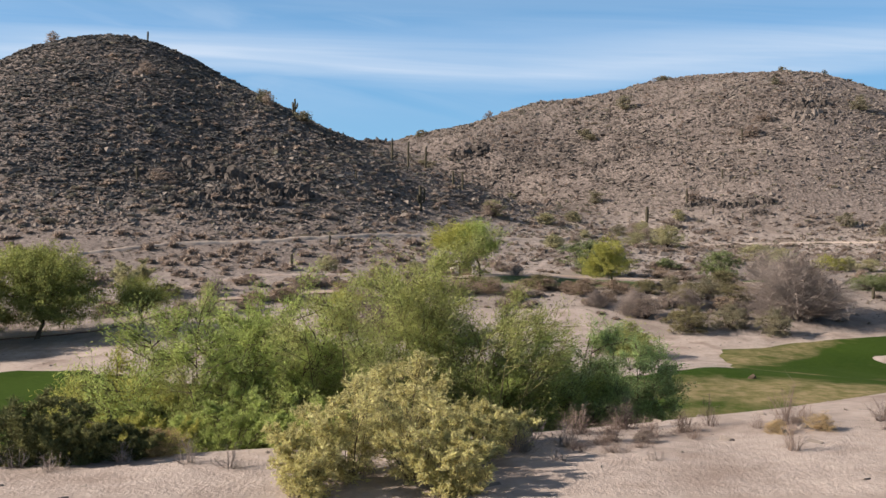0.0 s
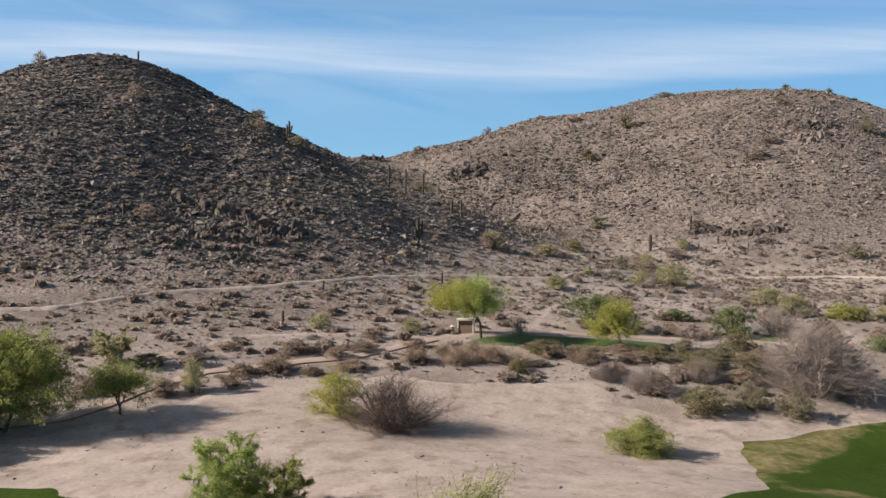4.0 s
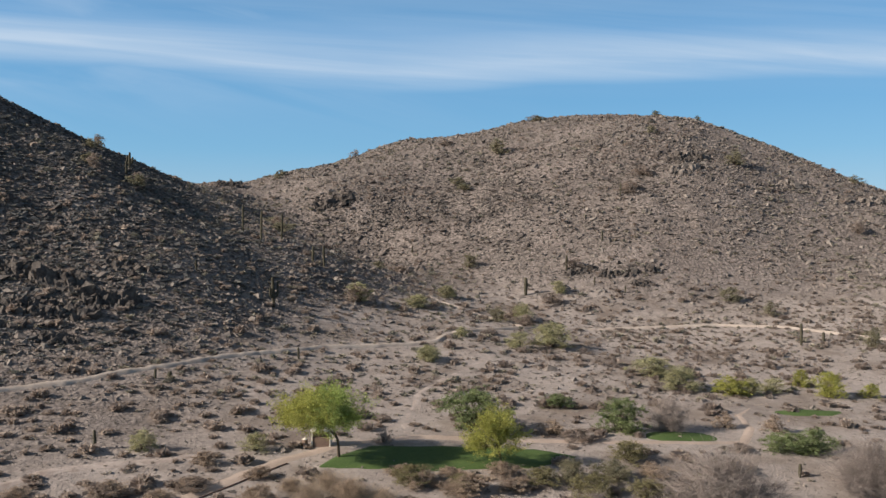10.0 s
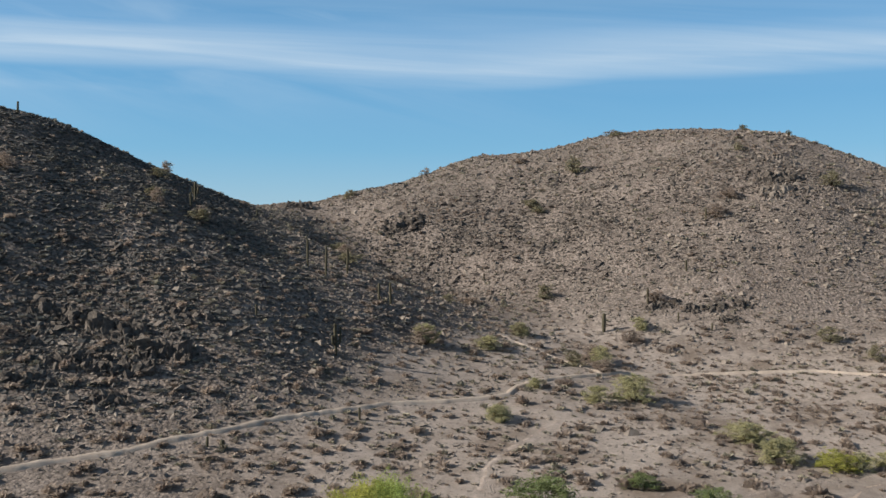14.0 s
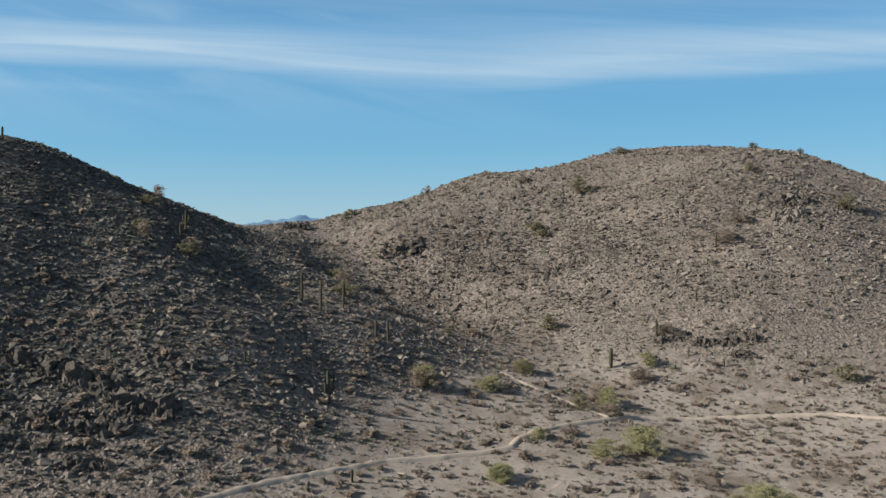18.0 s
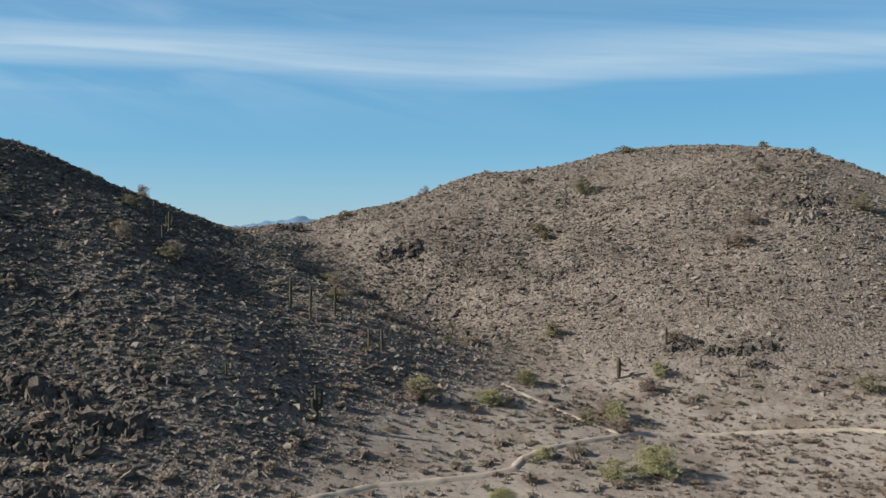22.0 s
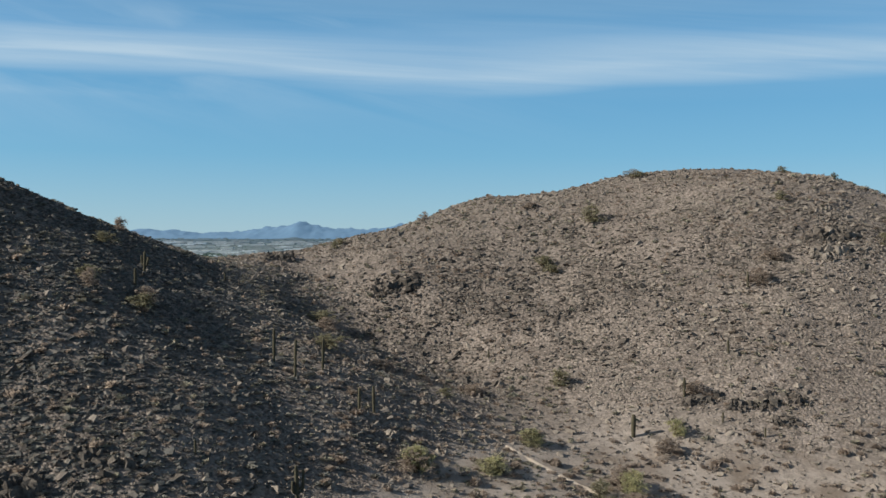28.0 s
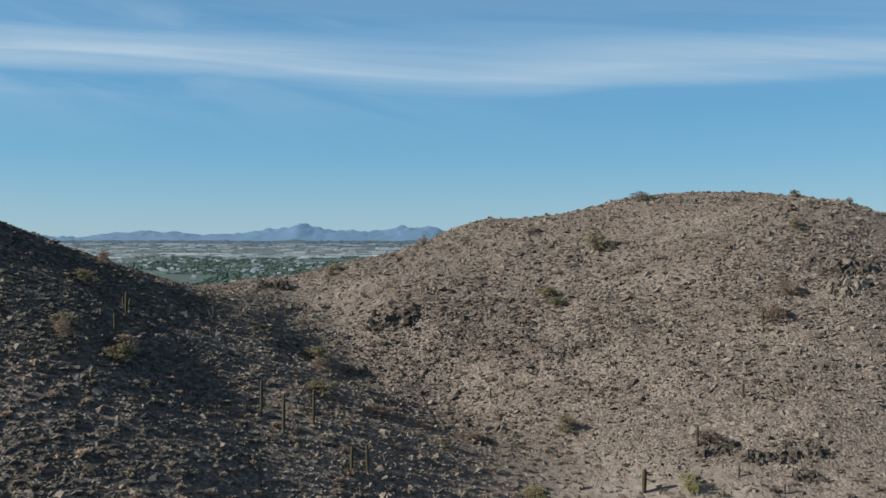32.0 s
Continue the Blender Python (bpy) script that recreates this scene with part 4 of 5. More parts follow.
def outcrop(x, y, w, h, count, label, seed, long=1.6, tall=1.0, pale=0.0):
    """A ledge of big fractured blocks standing out of the slope, each block a part. tall: how far they stand up as slabs; pale: the share of lighter blocks."""
    rng = np.random.RandomState(seed)
    ob = base("rock_outcrop", x, y, label, "rock", "rock outcrops")
    g = float(height(x, y)) - 0.05
    for k in range((4 if tall > 1.4 else 3) * count):
        row = rng.normal(0, 0.16)
        px, py = rng.uniform(-0.5, 0.5) * w * long, row * w
        s = (0.78 if tall > 1.4 else 1.0) * h * (0.10 + 0.22 * rng.uniform() ** 2.2) * (1.15 if abs(row) < 0.1 else 0.75)
        v, f = block(rng)
        turn = Euler((rng.normal(0, 0.3), rng.normal(0, 0.3), rng.normal(0, 0.9))).to_matrix()
        v = (v * (s * rng.uniform(0.6, 1.7), s * rng.uniform(0.6, 1.1), s * rng.uniform(0.8, 1.5) * rng.uniform(1, tall))) @ np.array(turn)
        part("block", mesh_of("block", v + (px, py, float(height(x + px, y + py)) - g + 0.22 * s), f), ROCK if rng.uniform() < pale else CRAG, ob)
    return ob


BLOCKS = []


def boulder(x, y, s):
    """A loose angular boulder; a few shapes are shared."""
    if not BLOCKS:
        r = np.random.RandomState(77)
        BLOCKS.extend(mesh_of("stone", *shard(r, 6, 1.2)) for _ in range(6))
    ob = base("boulder", x, y, "angular brown boulder lying on the rocky slope", "rock", "loose boulders", (s, s * 0.9, s * 0.85), (x * 3.7 + y) % 6.28, -0.22 * s)
    # farther west most boulders take the shade-darkened rock
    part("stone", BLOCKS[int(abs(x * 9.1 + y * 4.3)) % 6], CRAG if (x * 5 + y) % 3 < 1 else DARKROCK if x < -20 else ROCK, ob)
    return ob

# ---- plants where they stand ----
# bushes on the slopes
for x, y, w, h in [(15.7, 296.7, 3.7, 2.6), (-8.2, 286.0, 2.8, 2.1), (-48.0, 235.8, 3.7, 2.8), (74.1, 291.2, 6.3, 1.7), (107.9, 277.8, 3.7, 1.8), (56.2, 269.7, 7.6, 4.4), (111.6, 233.4, 6.3, 3.8), (80.7, 228.0, 6.2, 3.5), (146.4, 234.2, 5.1, 2.4), (130.2, 208.7, 4.2, 3.6), (42.7, 250.8, 4.9, 2.2), (96.8, 254.1, 4.3, 2.3), (43.5, 285.7, 5.7, 1.8), (21.0, 212.9, 6.1, 1.8), (15.8, 202.9, 3.6, 1.7), (37.6, 215.0, 5.2, 3.4), (9.9, 173.2, 5.1, 3.7), (-30.7, 189.0, 4.8, 3.0), (28.5, 190.6, 4.6, 2.5), (39.2, 170.0, 4.5, 2.7)]:
    bush(x, y, w, h, OLIVE if (x * 3 + y) % 3 < 1.7 else BRUSH, "olive-brown desert bush on the rocky slope", group="hillside bushes")

# bushes on the slopes
for x, y, w, h in [(35.2, 173.4, 4.2, 2.5), (49.5, 189.9, 6.4, 2.3), (85.8, 185.0, 5.5, 3.2), (89.5, 175.8, 4.1, 2.8), (92.8, 149.3, 4.4, 3.2), (20.7, 178.5, 6.4, 1.7), (-39.8, 191.9, 3.5, 2.1), (-61.9, 181.8, 4.4, 3.1), (-31.2, 194.6, 5.0, 2.9), (-38.1, 188.8, 2.8, 3.1), (5.2, 211.6, 6.9, 1.6), (-4.3, 209.3, 6.8, 2.9), (-8.5, 240.0, 8.0, 2.9), (-38.7, 192.4, 3.2, 2.4), (-5.6, 226.0, 5.5, 2.7), (-7.2, 289.2, 4.5, 2.1), (59.4, 204.9, 5.7, 2.3), (39.4, 178.4, 5.1, 2.9), (74.4, 297.8, 6.5, 2.0), (119.2, 272.4, 3.2, 1.6)]:
    bush(x, y, w, h, OLIVE if (x * 3 + y) % 3 < 1.7 else BRUSH, "olive-brown desert bush on the rocky slope", group="hillside bushes")

# bushes on the slopes
for x, y, w, h in [(86.0, 233.0, 6.3, 2.8), (41.3, 254.3, 5.2, 2.9), (-91.1, 203.4, 4.0, 2.6), (-44.9, 217.1, 4.3, 2.6), (-46.7, 143.1, 4.3, 2.1)]:
    bush(x, y, w, h, OLIVE if (x * 3 + y) % 3 < 1.7 else BRUSH, "olive-brown desert bush on the rocky slope", group="hillside bushes")

# yellow-green bushes of the plain and the draw
for x, y, w, h in [(39.4, 151.8, 7.7, 4.0), (33.5, 149.8, 4.3, 2.7), (17.8, 139.4, 3.5, 2.5), (25.3, 155.0, 3.2, 1.8), (40.4, 175.4, 4.4, 3.6), (28.5, 191.4, 4.8, 2.5), (21.2, 177.3, 4.1, 2.6), (10.0, 174.1, 4.9, 3.5), (52.7, 194.7, 3.7, 2.8), (18.2, 141.1, 3.7, 2.0), (48.4, 134.0, 6.6, 3.0), (50.0, 128.0, 6.4, 3.2), (58.1, 124.6, 3.2, 2.4), (62.2, 126.0, 3.7, 2.0), (-21.7, 80.3, 1.8, 3.2), (-21.8, 81.3, 2.2, 2.4), (-3.6, 103.4, 3.0, 1.8), (-13.7, 103.2, 2.8, 2.1)]:
    bush(x, y, w, h, GREYOLIVE, "yellow-green desert bush on open stony ground", group="desert bushes", dense=y < 200)

# bright yellow bushes
for x, y, w, h in [(55.7, 125.4, 5.3, 2.6), (67.7, 128.9, 2.6, 2.6), (68.3, 123.6, 5.0, 3.5), (73.7, 122.6, 2.7, 2.0), (-8.4, 75.9, 5.6, 3.9)]:
    bush(x, y, w, h, LIME, "bright yellow-green bush on sandy ground", group="desert bushes", dense=True)

# green bushes
for x, y, w, h in [(18.4, 109.2, 7.8, 5.2), (35.0, 109.0, 5.4, 4.4), (49.9, 101.7, 5.2, 2.2), (52.4, 101.1, 4.6, 3.0), (30.5, 118.5, 3.8, 1.8), (14.6, 68.7, 5.0, 3.3)]:
    bush(x, y, 1.1 * w, 0.9 * h, PALO if y < 75 else GREYGREEN, "dense green rounded bush beside the golf course", group="green bushes", dense=True)

# rusty dry brush by the path and on the bank
for x, y, w, h in [(52.0, 107.9, 3.4, 2.3), (47.3, 110.2, 3.0, 2.3), (26.8, 108.0, 4.4, 1.9), (44.6, 101.6, 3.2, 1.3), (29.0, 105.8, 4.9, 1.8), (11.3, 93.8, 4.1, 1.8), (15.3, 91.8, 4.3, 2.4), (19.1, 92.4, 3.3, 1.6), (-2.8, 90.5, 3.2, 2.0), (-2.8, 96.4, 2.8, 1.4), (-30.5, 79.3, 3.2, 1.8), (-18.5, 82.4, 2.7, 1.8), (-15.7, 87.2, 3.4, 1.9), (-14.5, 93.3, 3.6, 1.8), (-8.0, 94.4, 3.6, 1.4), (-23.8, 79.5, 2.6, 2.1), (-18.8, 85.4, 2.8, 1.6), (-16.2, 86.7, 3.5, 1.7)]:
    bush(x, y, w, 0.76 * h, RUST if (x * 7 + y) % 3 < 2 else BRUSH, "dry rusty-brown low brush on the bank", group="dry brush", dense=y < 100)

# rusty dry brush by the path and on the bank
for x, y, w, h in [(-12.2, 86.1, 2.7, 1.3), (-8.5, 88.2, 3.8, 1.5), (-23.8, 87.7, 2.9, 1.8), (-15.0, 92.6, 3.8, 1.8), (-10.4, 91.6, 3.2, 1.6), (-7.6, 99.7, 2.9, 1.7), (-8.2, 94.6, 3.3, 1.3), (-21.7, 93.4, 2.8, 1.1), (-24.1, 79.3, 2.1, 1.7), (19.3, 83.2, 4.2, 3.0), (14.0, 92.1, 4.1, 1.5)]:
    bush(x, y, w, 0.76 * h, RUST if (x * 7 + y) % 3 < 2 else BRUSH, "dry rusty-brown low brush on the bank", group="dry brush", dense=y < 100)

# dark bushes under the tee
for x, y, w, h in [(31.8, 98.9, 4.2, 2.1), (28.8, 94.5, 4.2, 2.0), (24.9, 94.5, 3.4, 2.0), (22.6, 79.4, 5.0, 2.7), (26.9, 81.0, 3.6, 2.6), (30.4, 79.2, 4.0, 2.7)]:
    bush(x, y, w, h, BANKGREEN if (x + y) % 2 < 1.2 else OLIVE, "dark olive tangled bush on the bank below the tee", group="bank bushes", dense=True)

# leafless bushes
for x, y, w, h in [(40.3, 109.1, 7.6, 4.9), (8.9, 105.2, 3.5, 2.0), (-4.0, 72.4, 12.5, 5.4), (-23.7, 89.8, 3.5, 2.6), (-24.1, 79.9, 2.9, 2.1)]:
    bare_bush(x, y, w, h, DARKTWIG if y < 76 else GREYTWIG, "leafless grey-brown bush of tangled twigs", stems=190 if w > 5 else 70, twigs=22 if w > 5 else 14)

# saguaros: plan, height, radius, arms
for x, y, h, r, arms in [(-11.2, 191.1, 5.4, 0.21, 0), (-7.5, 186.5, 6.1, 0.21, 0), (-3.9, 192.6, 5.0, 0.21, 0), (2.1, 182.6, 3.9, 0.21, 0), (4.2, 184.4, 4.1, 0.21, 0), (57.4, 204.5, 3.4, 0.21, 0), (68.5, 212.9, 2.6, 0.21, 0), (-15.9, 159.0, 1.8, 0.15, 0), (-16.4, 125.5, 1.2, 0.15, 0), (0.1, 137.0, 1.6, 0.15, 0), (-18.0, 103.4, 1.8, 0.15, 0), (82.1, 152.7, 3.7, 0.21, 0), (86.2, 152.7, 2.1, 0.21, 0), (-71.7, 211.4, 2.5, 0.21, 0), (-27.0, 235.5, 1.8, 0.15, 0), (-49.6, 141.0, 2.4, 0.21, 0), (78.4, 228.0, 3.2, 0.21, 0), (-90.8, 192.3, 1.6, 0.15, 0), (-34.3, 199.2, 2.9, 0.21, 0)]:
    saguaro(x, y, h, r, arms, "tall dark ribbed saguaro cactus on the slope")

for x, y, h, r, arms in [(26.2, 230.3, 1.9, 0.15, 0), (66.3, 191.9, 1.6, 0.15, 0), (61.1, 196.4, 1.8, 0.15, 0), (46.8, 94.3, 1.3, 0.15, 0), (-4.0, 157.2, 4.8, 0.24, 3), (-35.7, 209.4, 3.8, 0.24, 3), (45.9, 195.4, 3.7, 0.36, 0), (-14.7, 125.3, 1.1, 0.25, 0)]:
    saguaro(x, y, h, r, arms, "dark ribbed saguaro cactus among rocks")

# trees of the golf course
plume_tree(-31.2, 87.0, 4.8, 5.6, GREYOLIVE, BARK, "grey-olive leafy tree beyond the path edging", 31, 11, 16000, 0.13, 0.25, name="desert_tree")
bush(-27.8, 87.4, 3.4, 1.2, BANKGREEN, "dark olive scrub beyond the path edging", dense=True)
palo_verde(4.3, 100.8, 10.4, 6.0, GREEN, BARK, "palo verde with yellowing crown leaning by the tee", 3, 56000, 0.12, 3, 0.52, extra=LIME, shift=-1.0)
palo_verde(18.9, 98.4, 6.8, 5.4, LIME, GREENBARK, "slender yellow-green palo verde at the tee's edge", 4, 15000, 0.12, 4, 0.2, loose=0.9)
palo_verde(-33.0, 70.2, 12.0, 7.4, MIDGREEN, BARK, "broad green mesquite tree shading the sandy wash", 5, 74000, 0.125, 4, 0.27, name="mesquite_tree")
palo_verde(-40.5, 68.6, 11.0, 7.6, MIDGREEN, BARK, "dense green mesquite tree beside the cart path", 6, 70000, 0.13, 3, 0.2, name="mesquite_tree")
palo_verde(-25.6, 74.0, 6.6, 4.3, MIDGREEN, BARK, "small green mesquite tree by the path edging", 7, 15000, 0.11, 5, 0.3, name="mesquite_tree")

palo_verde(-39.5, 64.0, 8.5, 6.4, MIDGREEN, BARK, "dense green mesquite tree over the sandy wash", 8, 64000, 0.125, 3, 0.22, name="mesquite_tree")

# thicket at the terrace's edge
plume_tree(-1.1, 28.7, 4.4, 7.9, PALO, GREENBARK, "tall airy palo verde with thin green-yellow twigs", 11, 9, 52000, 0.062, 0.30, lean=0.5)
plume_tree(-2.9, 24.2, 2.6, 7.6, PALO, GREENBARK, "slender airy palo verde with yellow-green twigs", 12, 7, 30000, 0.055, 0.34)
plume_tree(0.9, 27.2, 4.8, 6.4, PALO, GREENBARK, "wide thin-leaved palo verde with bare grey twigs", 13, 10, 30000, 0.058, 0.28, lean=0.7)
plume_tree(-7.0, 24.7, 5.6, 6.9, GREEN, BARK, "feathery green desert willow at the terrace edge", 14, 20, 105000, 0.060, 0.06)
plume_tree(-4.7, 25.6, 5.2, 6.3, GREEN, BARK, "feathery green desert willow in the thicket", 15, 18, 95000, 0.060, 0.06)
plume_tree(-9.2, 24.9, 3.8, 5.1, LIME, BARK, "yellow-green desert willow leaning over the fairway edge", 16, 12, 52000, 0.058, 0.05)
plume_tree(-2.9, 27.0, 4.0, 5.7, GREEN, BARK, "green desert willow in the thicket", 17, 14, 62000, 0.062, 0.06)
plume_tree(-1.1, 26.6, 4.4, 5.1, MIDGREEN, BARK, "deep green desert willow in the thicket", 18, 14, 66000, 0.060, 0.05)
plume_tree(0.9, 28.8, 4.6, 5.5, GREEN, BARK, "green desert willow among paler trees", 19, 15, 72000, 0.062, 0.05)
plume_tree(2.6, 29.8, 4.6, 5.3, GREEN, BARK, "feathery green desert willow in the thicket", 20, 15, 70000, 0.062, 0.05)
plume_tree(4.4, 31.0, 4.6, 5.0, BLUEGREEN, BARK, "grey-green mesquite at the thicket's end", 21, 15, 64000, 0.066, 0.05, name="mesquite_tree")
plume_tree(6.5, 31.2, 4.0, 4.6, BLUEGREEN, BARK, "grey-green mesquite at the thicket's end", 22, 13, 52000, 0.066, 0.05, name="mesquite_tree")
plume_tree(-5.6, 22.4, 3.8, 4.8, MIDGREEN, BARK, "low deep green desert willow at the terrace edge", 23, 13, 56000, 0.054, 0.04)
plume_tree(-9.6, 23.0, 3.2, 4.1, LIME, BARK, "low yellow-green willow at the terrace edge", 25, 11, 38000, 0.054, 0.04)
plume_tree(-11.8, 52.0, 4.4, float(height(-11.8, 52)) + 4.9, GREEN, BARK, "upright feathery green mesquite beside the fairway", 19, 16, 62000, 0.066, 0.05, name="mesquite_tree")
plume_tree(-8.9, 51.2, 3.4, float(height(-8.9, 51.2)) + 3.6, MIDGREEN, BARK, "dark green mesquite beside the fairway", 20, 14, 44000, 0.066, 0.05, name="mesquite_tree")
palo_verde(-14.0, 28.0, 4.4, 2.2, DEEP, BARK, "dark green mesquite at the terrace edge", 22, 26000, 0.085, 4, 0.03, name="mesquite_tree")

# shrubs on the terrace
for k, (x, y, w, h) in enumerate([(-1.7, 15.4, 2.0, 1.8), (-0.4, 15.2, 1.9, 1.6), (-0.8, 17.4, 2.2, 2.1), (0.6, 16.4, 1.8, 1.3), (-2.3, 14.4, 1.5, 1.4), (1.4, 17.8, 1.5, 0.9), (0.2, 14.4, 1.4, 1.1)]):
    plume_tree(x, y, w, float(height(x, y)) + h, GOLD, BARK, "pale yellow flowering brittle shrub on the terrace", 60 + k, 12, 11500, 0.05, 0.10, name="yellow_shrub", stubby=True)
for k, (x, y, w, h) in enumerate([(-6.4, 18.8, 2.6, 1.4), (-4.8, 19.2, 2.6, 1.6), (-3.2, 19.8, 2.4, 1.5), (-7.9, 19.2, 2.4, 1.6), (-3.2, 17.9, 1.5, 0.8)]):
    plume_tree(x, y, w, float(height(x, y)) + h, GREEN if x > -6 else LIME, BARK, "low yellow-green shrub at the terrace edge", 80 + k, 12, 17000, 0.045, 0.05, name="desert_shrub", stubby=True)
for k, (x, y, w, h) in enumerate([(-7.9, 16.9, 2.4, 1.5), (-9.6, 17.4, 3.0, 1.8), (-9.4, 19.4, 2.8, 2.2), (-7.0, 16.6, 1.8, 1.0), (-6.2, 17.0, 1.6, 0.8)]):
    plume_tree(x, y, w, float(height(x, y)) + h, DEEP, BARK, "dark green shrub at the terrace edge", 90 + k, 13, 20000, 0.05, 0.04, name="desert_shrub", stubby=True)
for x, y, w, h in [(1.6, 17.2, 1.23, 0.74), (2.56, 17.6, 1.39, 0.82), (3.52, 18.08, 1.31, 0.82), (4.4, 18.56, 1.23, 0.74), (5.28, 19.04, 1.15, 0.74), (0.8, 16.96, 1.31, 0.82), (-0.32, 16.8, 1.23, 0.82), (3.04, 19.2, 1.48, 1.07), (4.16, 19.84, 1.48, 1.07)]:
    bare_bush(x, y, w, h, GREYTWIG if x < 3 else DARKTWIG, "dry brown brush along the terrace crest", "terrace shrubs", 60, 12, name="dry_brush")
for x, y, w, h in [(6.08, 19.68, 0.98, 1.23), (7.68, 19.36, 1.39, 1.56), (8.32, 19.84, 0.9, 0.74), (6.96, 19.12, 0.66, 0.57), (1.9, 18.4, 1.4, 1), (6.8, 16.8, 1, 1.2), (9.92, 19.52, 1.31, 1.07), (-6.1, 16.4, 1, 0.7), (-4.8, 16.3, 1.1, 0.8), (-8, 16.2, 1.1, 0.7), (-3.9, 15.9, 1.2, 0.8), (-7.2, 15.8, 1.1, 0.7), (4, 16.2, 0.8, 0.5), (5.3, 18.2, 0.8, 0.7), (2.2, 16.4, 1, 0.6)]:
    bare_bush(x, y, w, h, DARKTWIG if x > 4 else GREYTWIG, "thin leafless shrub on the sandy terrace", "terrace shrubs", 26, 9)
for x, y, w, h in [(8.16, 18.72, 0.82, 0.49), (7.2, 18.56, 0.66, 0.41), (-5.7, 17.4, 1.1, 0.7)]:
    bush(x, y, w, h, STRAW, "straw-coloured dry grass clump on the terrace", "grass clump", dense=True, name="grass_clump")
for x, y, w, h in [(2.7, 17.2, 1.2, 0.35), (3.4, 17, 1.3, 0.35), (4, 17.4, 1.1, 0.3), (3.2, 17.7, 1.2, 0.35), (8, 19.5, 0.9, 0.4), (9.6, 18.6, 0.8, 0.4)]:
    bare_bush(x, y, w, h, DARKTWIG, "flattened dead brush lying on the terrace", "terrace shrubs", 60, 12, name="dead_brush")
for x, y, w in [(7.92, 19.04, 0.4), (8.4, 18.8, 0.28), (6.56, 18.64, 0.22), (5.9, 18, 0.3), (9.04, 18.08, 0.24), (4.9, 17.2, 0.2), (-6.6, 17, 0.25)]:
    v, f = shard(np.random.RandomState(int(x * 10 + 200)), 8)
    rock = base("terrace_stone", x, y, "brown angular stone lying on the sandy terrace", "rock", "terrace stones")
    part("stone", mesh_of("stone", v * w * 1.2 + (0, 0, 0.2 * w), f), ROCK, rock)
bush(4.2, 17.9, 0.6, 0.4, BRUSH, "low dark dead shrub on the terrace", dense=True)

for x, y, w, h in [(15.5, 68.9, 3.6, 2.4), (13.7, 68.5, 3.4, 2.2)]:
    bush(x, y, w, h, PALO, "dense yellow-green bush on the sandy wash", group="green bushes", dense=True)

# the bank under the tee
for x, y, w, h in [(25.7, 91.5, 4.2, 2.0), (30.0, 89.6, 4.4, 2.2), (24.9, 88.4, 4.0, 2.2), (46.2, 82.6, 4.4, 2.4), (10.5, 94.3, 3.8, 1.7), (14.9, 92.7, 3.6, 1.4), (7.3, 88.4, 2.4, 1.4), (37.0, 92.0, 4.2, 2.0), (22.0, 93.6, 3.6, 1.6)]:
    bush(x, y, w, h, BANKGREEN if y > 84 else OLIVE, "dark olive tangled bush on the bank below the tee", group="bank bushes", dense=True)
for x, y, w, h in [(-2.4, 91.6, 3.4, 1.5), (18.8, 96.1, 3.8, 1.2), (4.6, 92.6, 3.0, 1.0), (16.5, 88.6, 3.0, 1.3), (33.0, 95.0, 3.4, 1.4), (28.0, 87.0, 3.4, 1.5), (41.0, 95.5, 3.2, 1.3), (9.6, 96.4, 2.8, 0.9), (14.0, 95.8, 2.8, 0.9)]:
    bush(x, y, w, h, RUST, "dry rusty-brown low brush on the bank", group="dry brush", dense=True)
for x, y, w, h in [(35.0, 85.6, 15.5, 8.0), (51.4, 90.6, 10.0, 6.2), (24.5, 87.5, 5.0, 2.6), (18.6, 84.0, 5.0, 3.2), (15.4, 86.6, 3.6, 2.2)]:
    bare_bush(x, y, w, h, GREYTWIG, "big leafless grey bush of tangled twigs", stems=280, twigs=34)

for x, y, w, h in [(1.6, 90.6, 5.6, 2.3), (5.0, 91.4, 6.0, 2.4), (3.2, 93.8, 5.2, 1.9), (7.6, 90.2, 4.2, 1.8), (0.2, 93.6, 3.8, 1.6)]:
    bare_bush(x, y, w, h, PALETWIG, "pale straw-brown thicket of dry twigs on the bank", "dry brush", 190, 22, name="dry_brush")

# ---- rock outcrops ----
outcrop(101, 236.5, 10, 5.0, 26, "dark broken crag high on the hillside", 31, 0.9, 1.5, 0.45)
outcrop(97, 231.5, 8, 4.2, 20, "pale brown broken crag below a darker one", 52, 1.0, 1.5, 0.8)
outcrop(126, 228, 6, 3.2, 14, "brown rock ledge along the hill's shoulder", 53, 1.6, 1.0, 0.6)
outcrop(141, 222, 6, 3.2, 16, "brown rock ledge along the hill's shoulder", 54, 1.8, 1.0, 0.6)
outcrop(70, 199.5, 7, 3.4, 26, "long dark rock ledge low on the slope", 32, 2.0, 1.45)
outcrop(71, 195, 4, 2.8, 12, "short dark ledge below a longer one", 42, 1.2)
outcrop(60, 202.5, 5, 2.8, 15, "short dark rock ledge beside a saguaro", 33, 1.5)
outcrop(8, 254, 7.4, 5.0, 24, "dark boulders at the head of the draw", 34, 1.3, 1.5)
outcrop(-22, 280, 8, 4.5, 24, "dark boulder heap on the saddle", 35, 0.9, 1.5)
outcrop(-1.5, 136.5, 1.6, 0.7, 7, "small stone heap beside the trail", 39, 1.4)
outcrop(-66, 190, 7, 2.0, 14, "dark boulders across the upper slope", 40, 1.5)
outcrop(46, 236, 6, 1.8, 14, "dark ledge across the stony slope", 47, 1.6)
outcrop(88, 216, 6, 1.8, 14, "dark ledge across the stony slope", 48, 1.8)
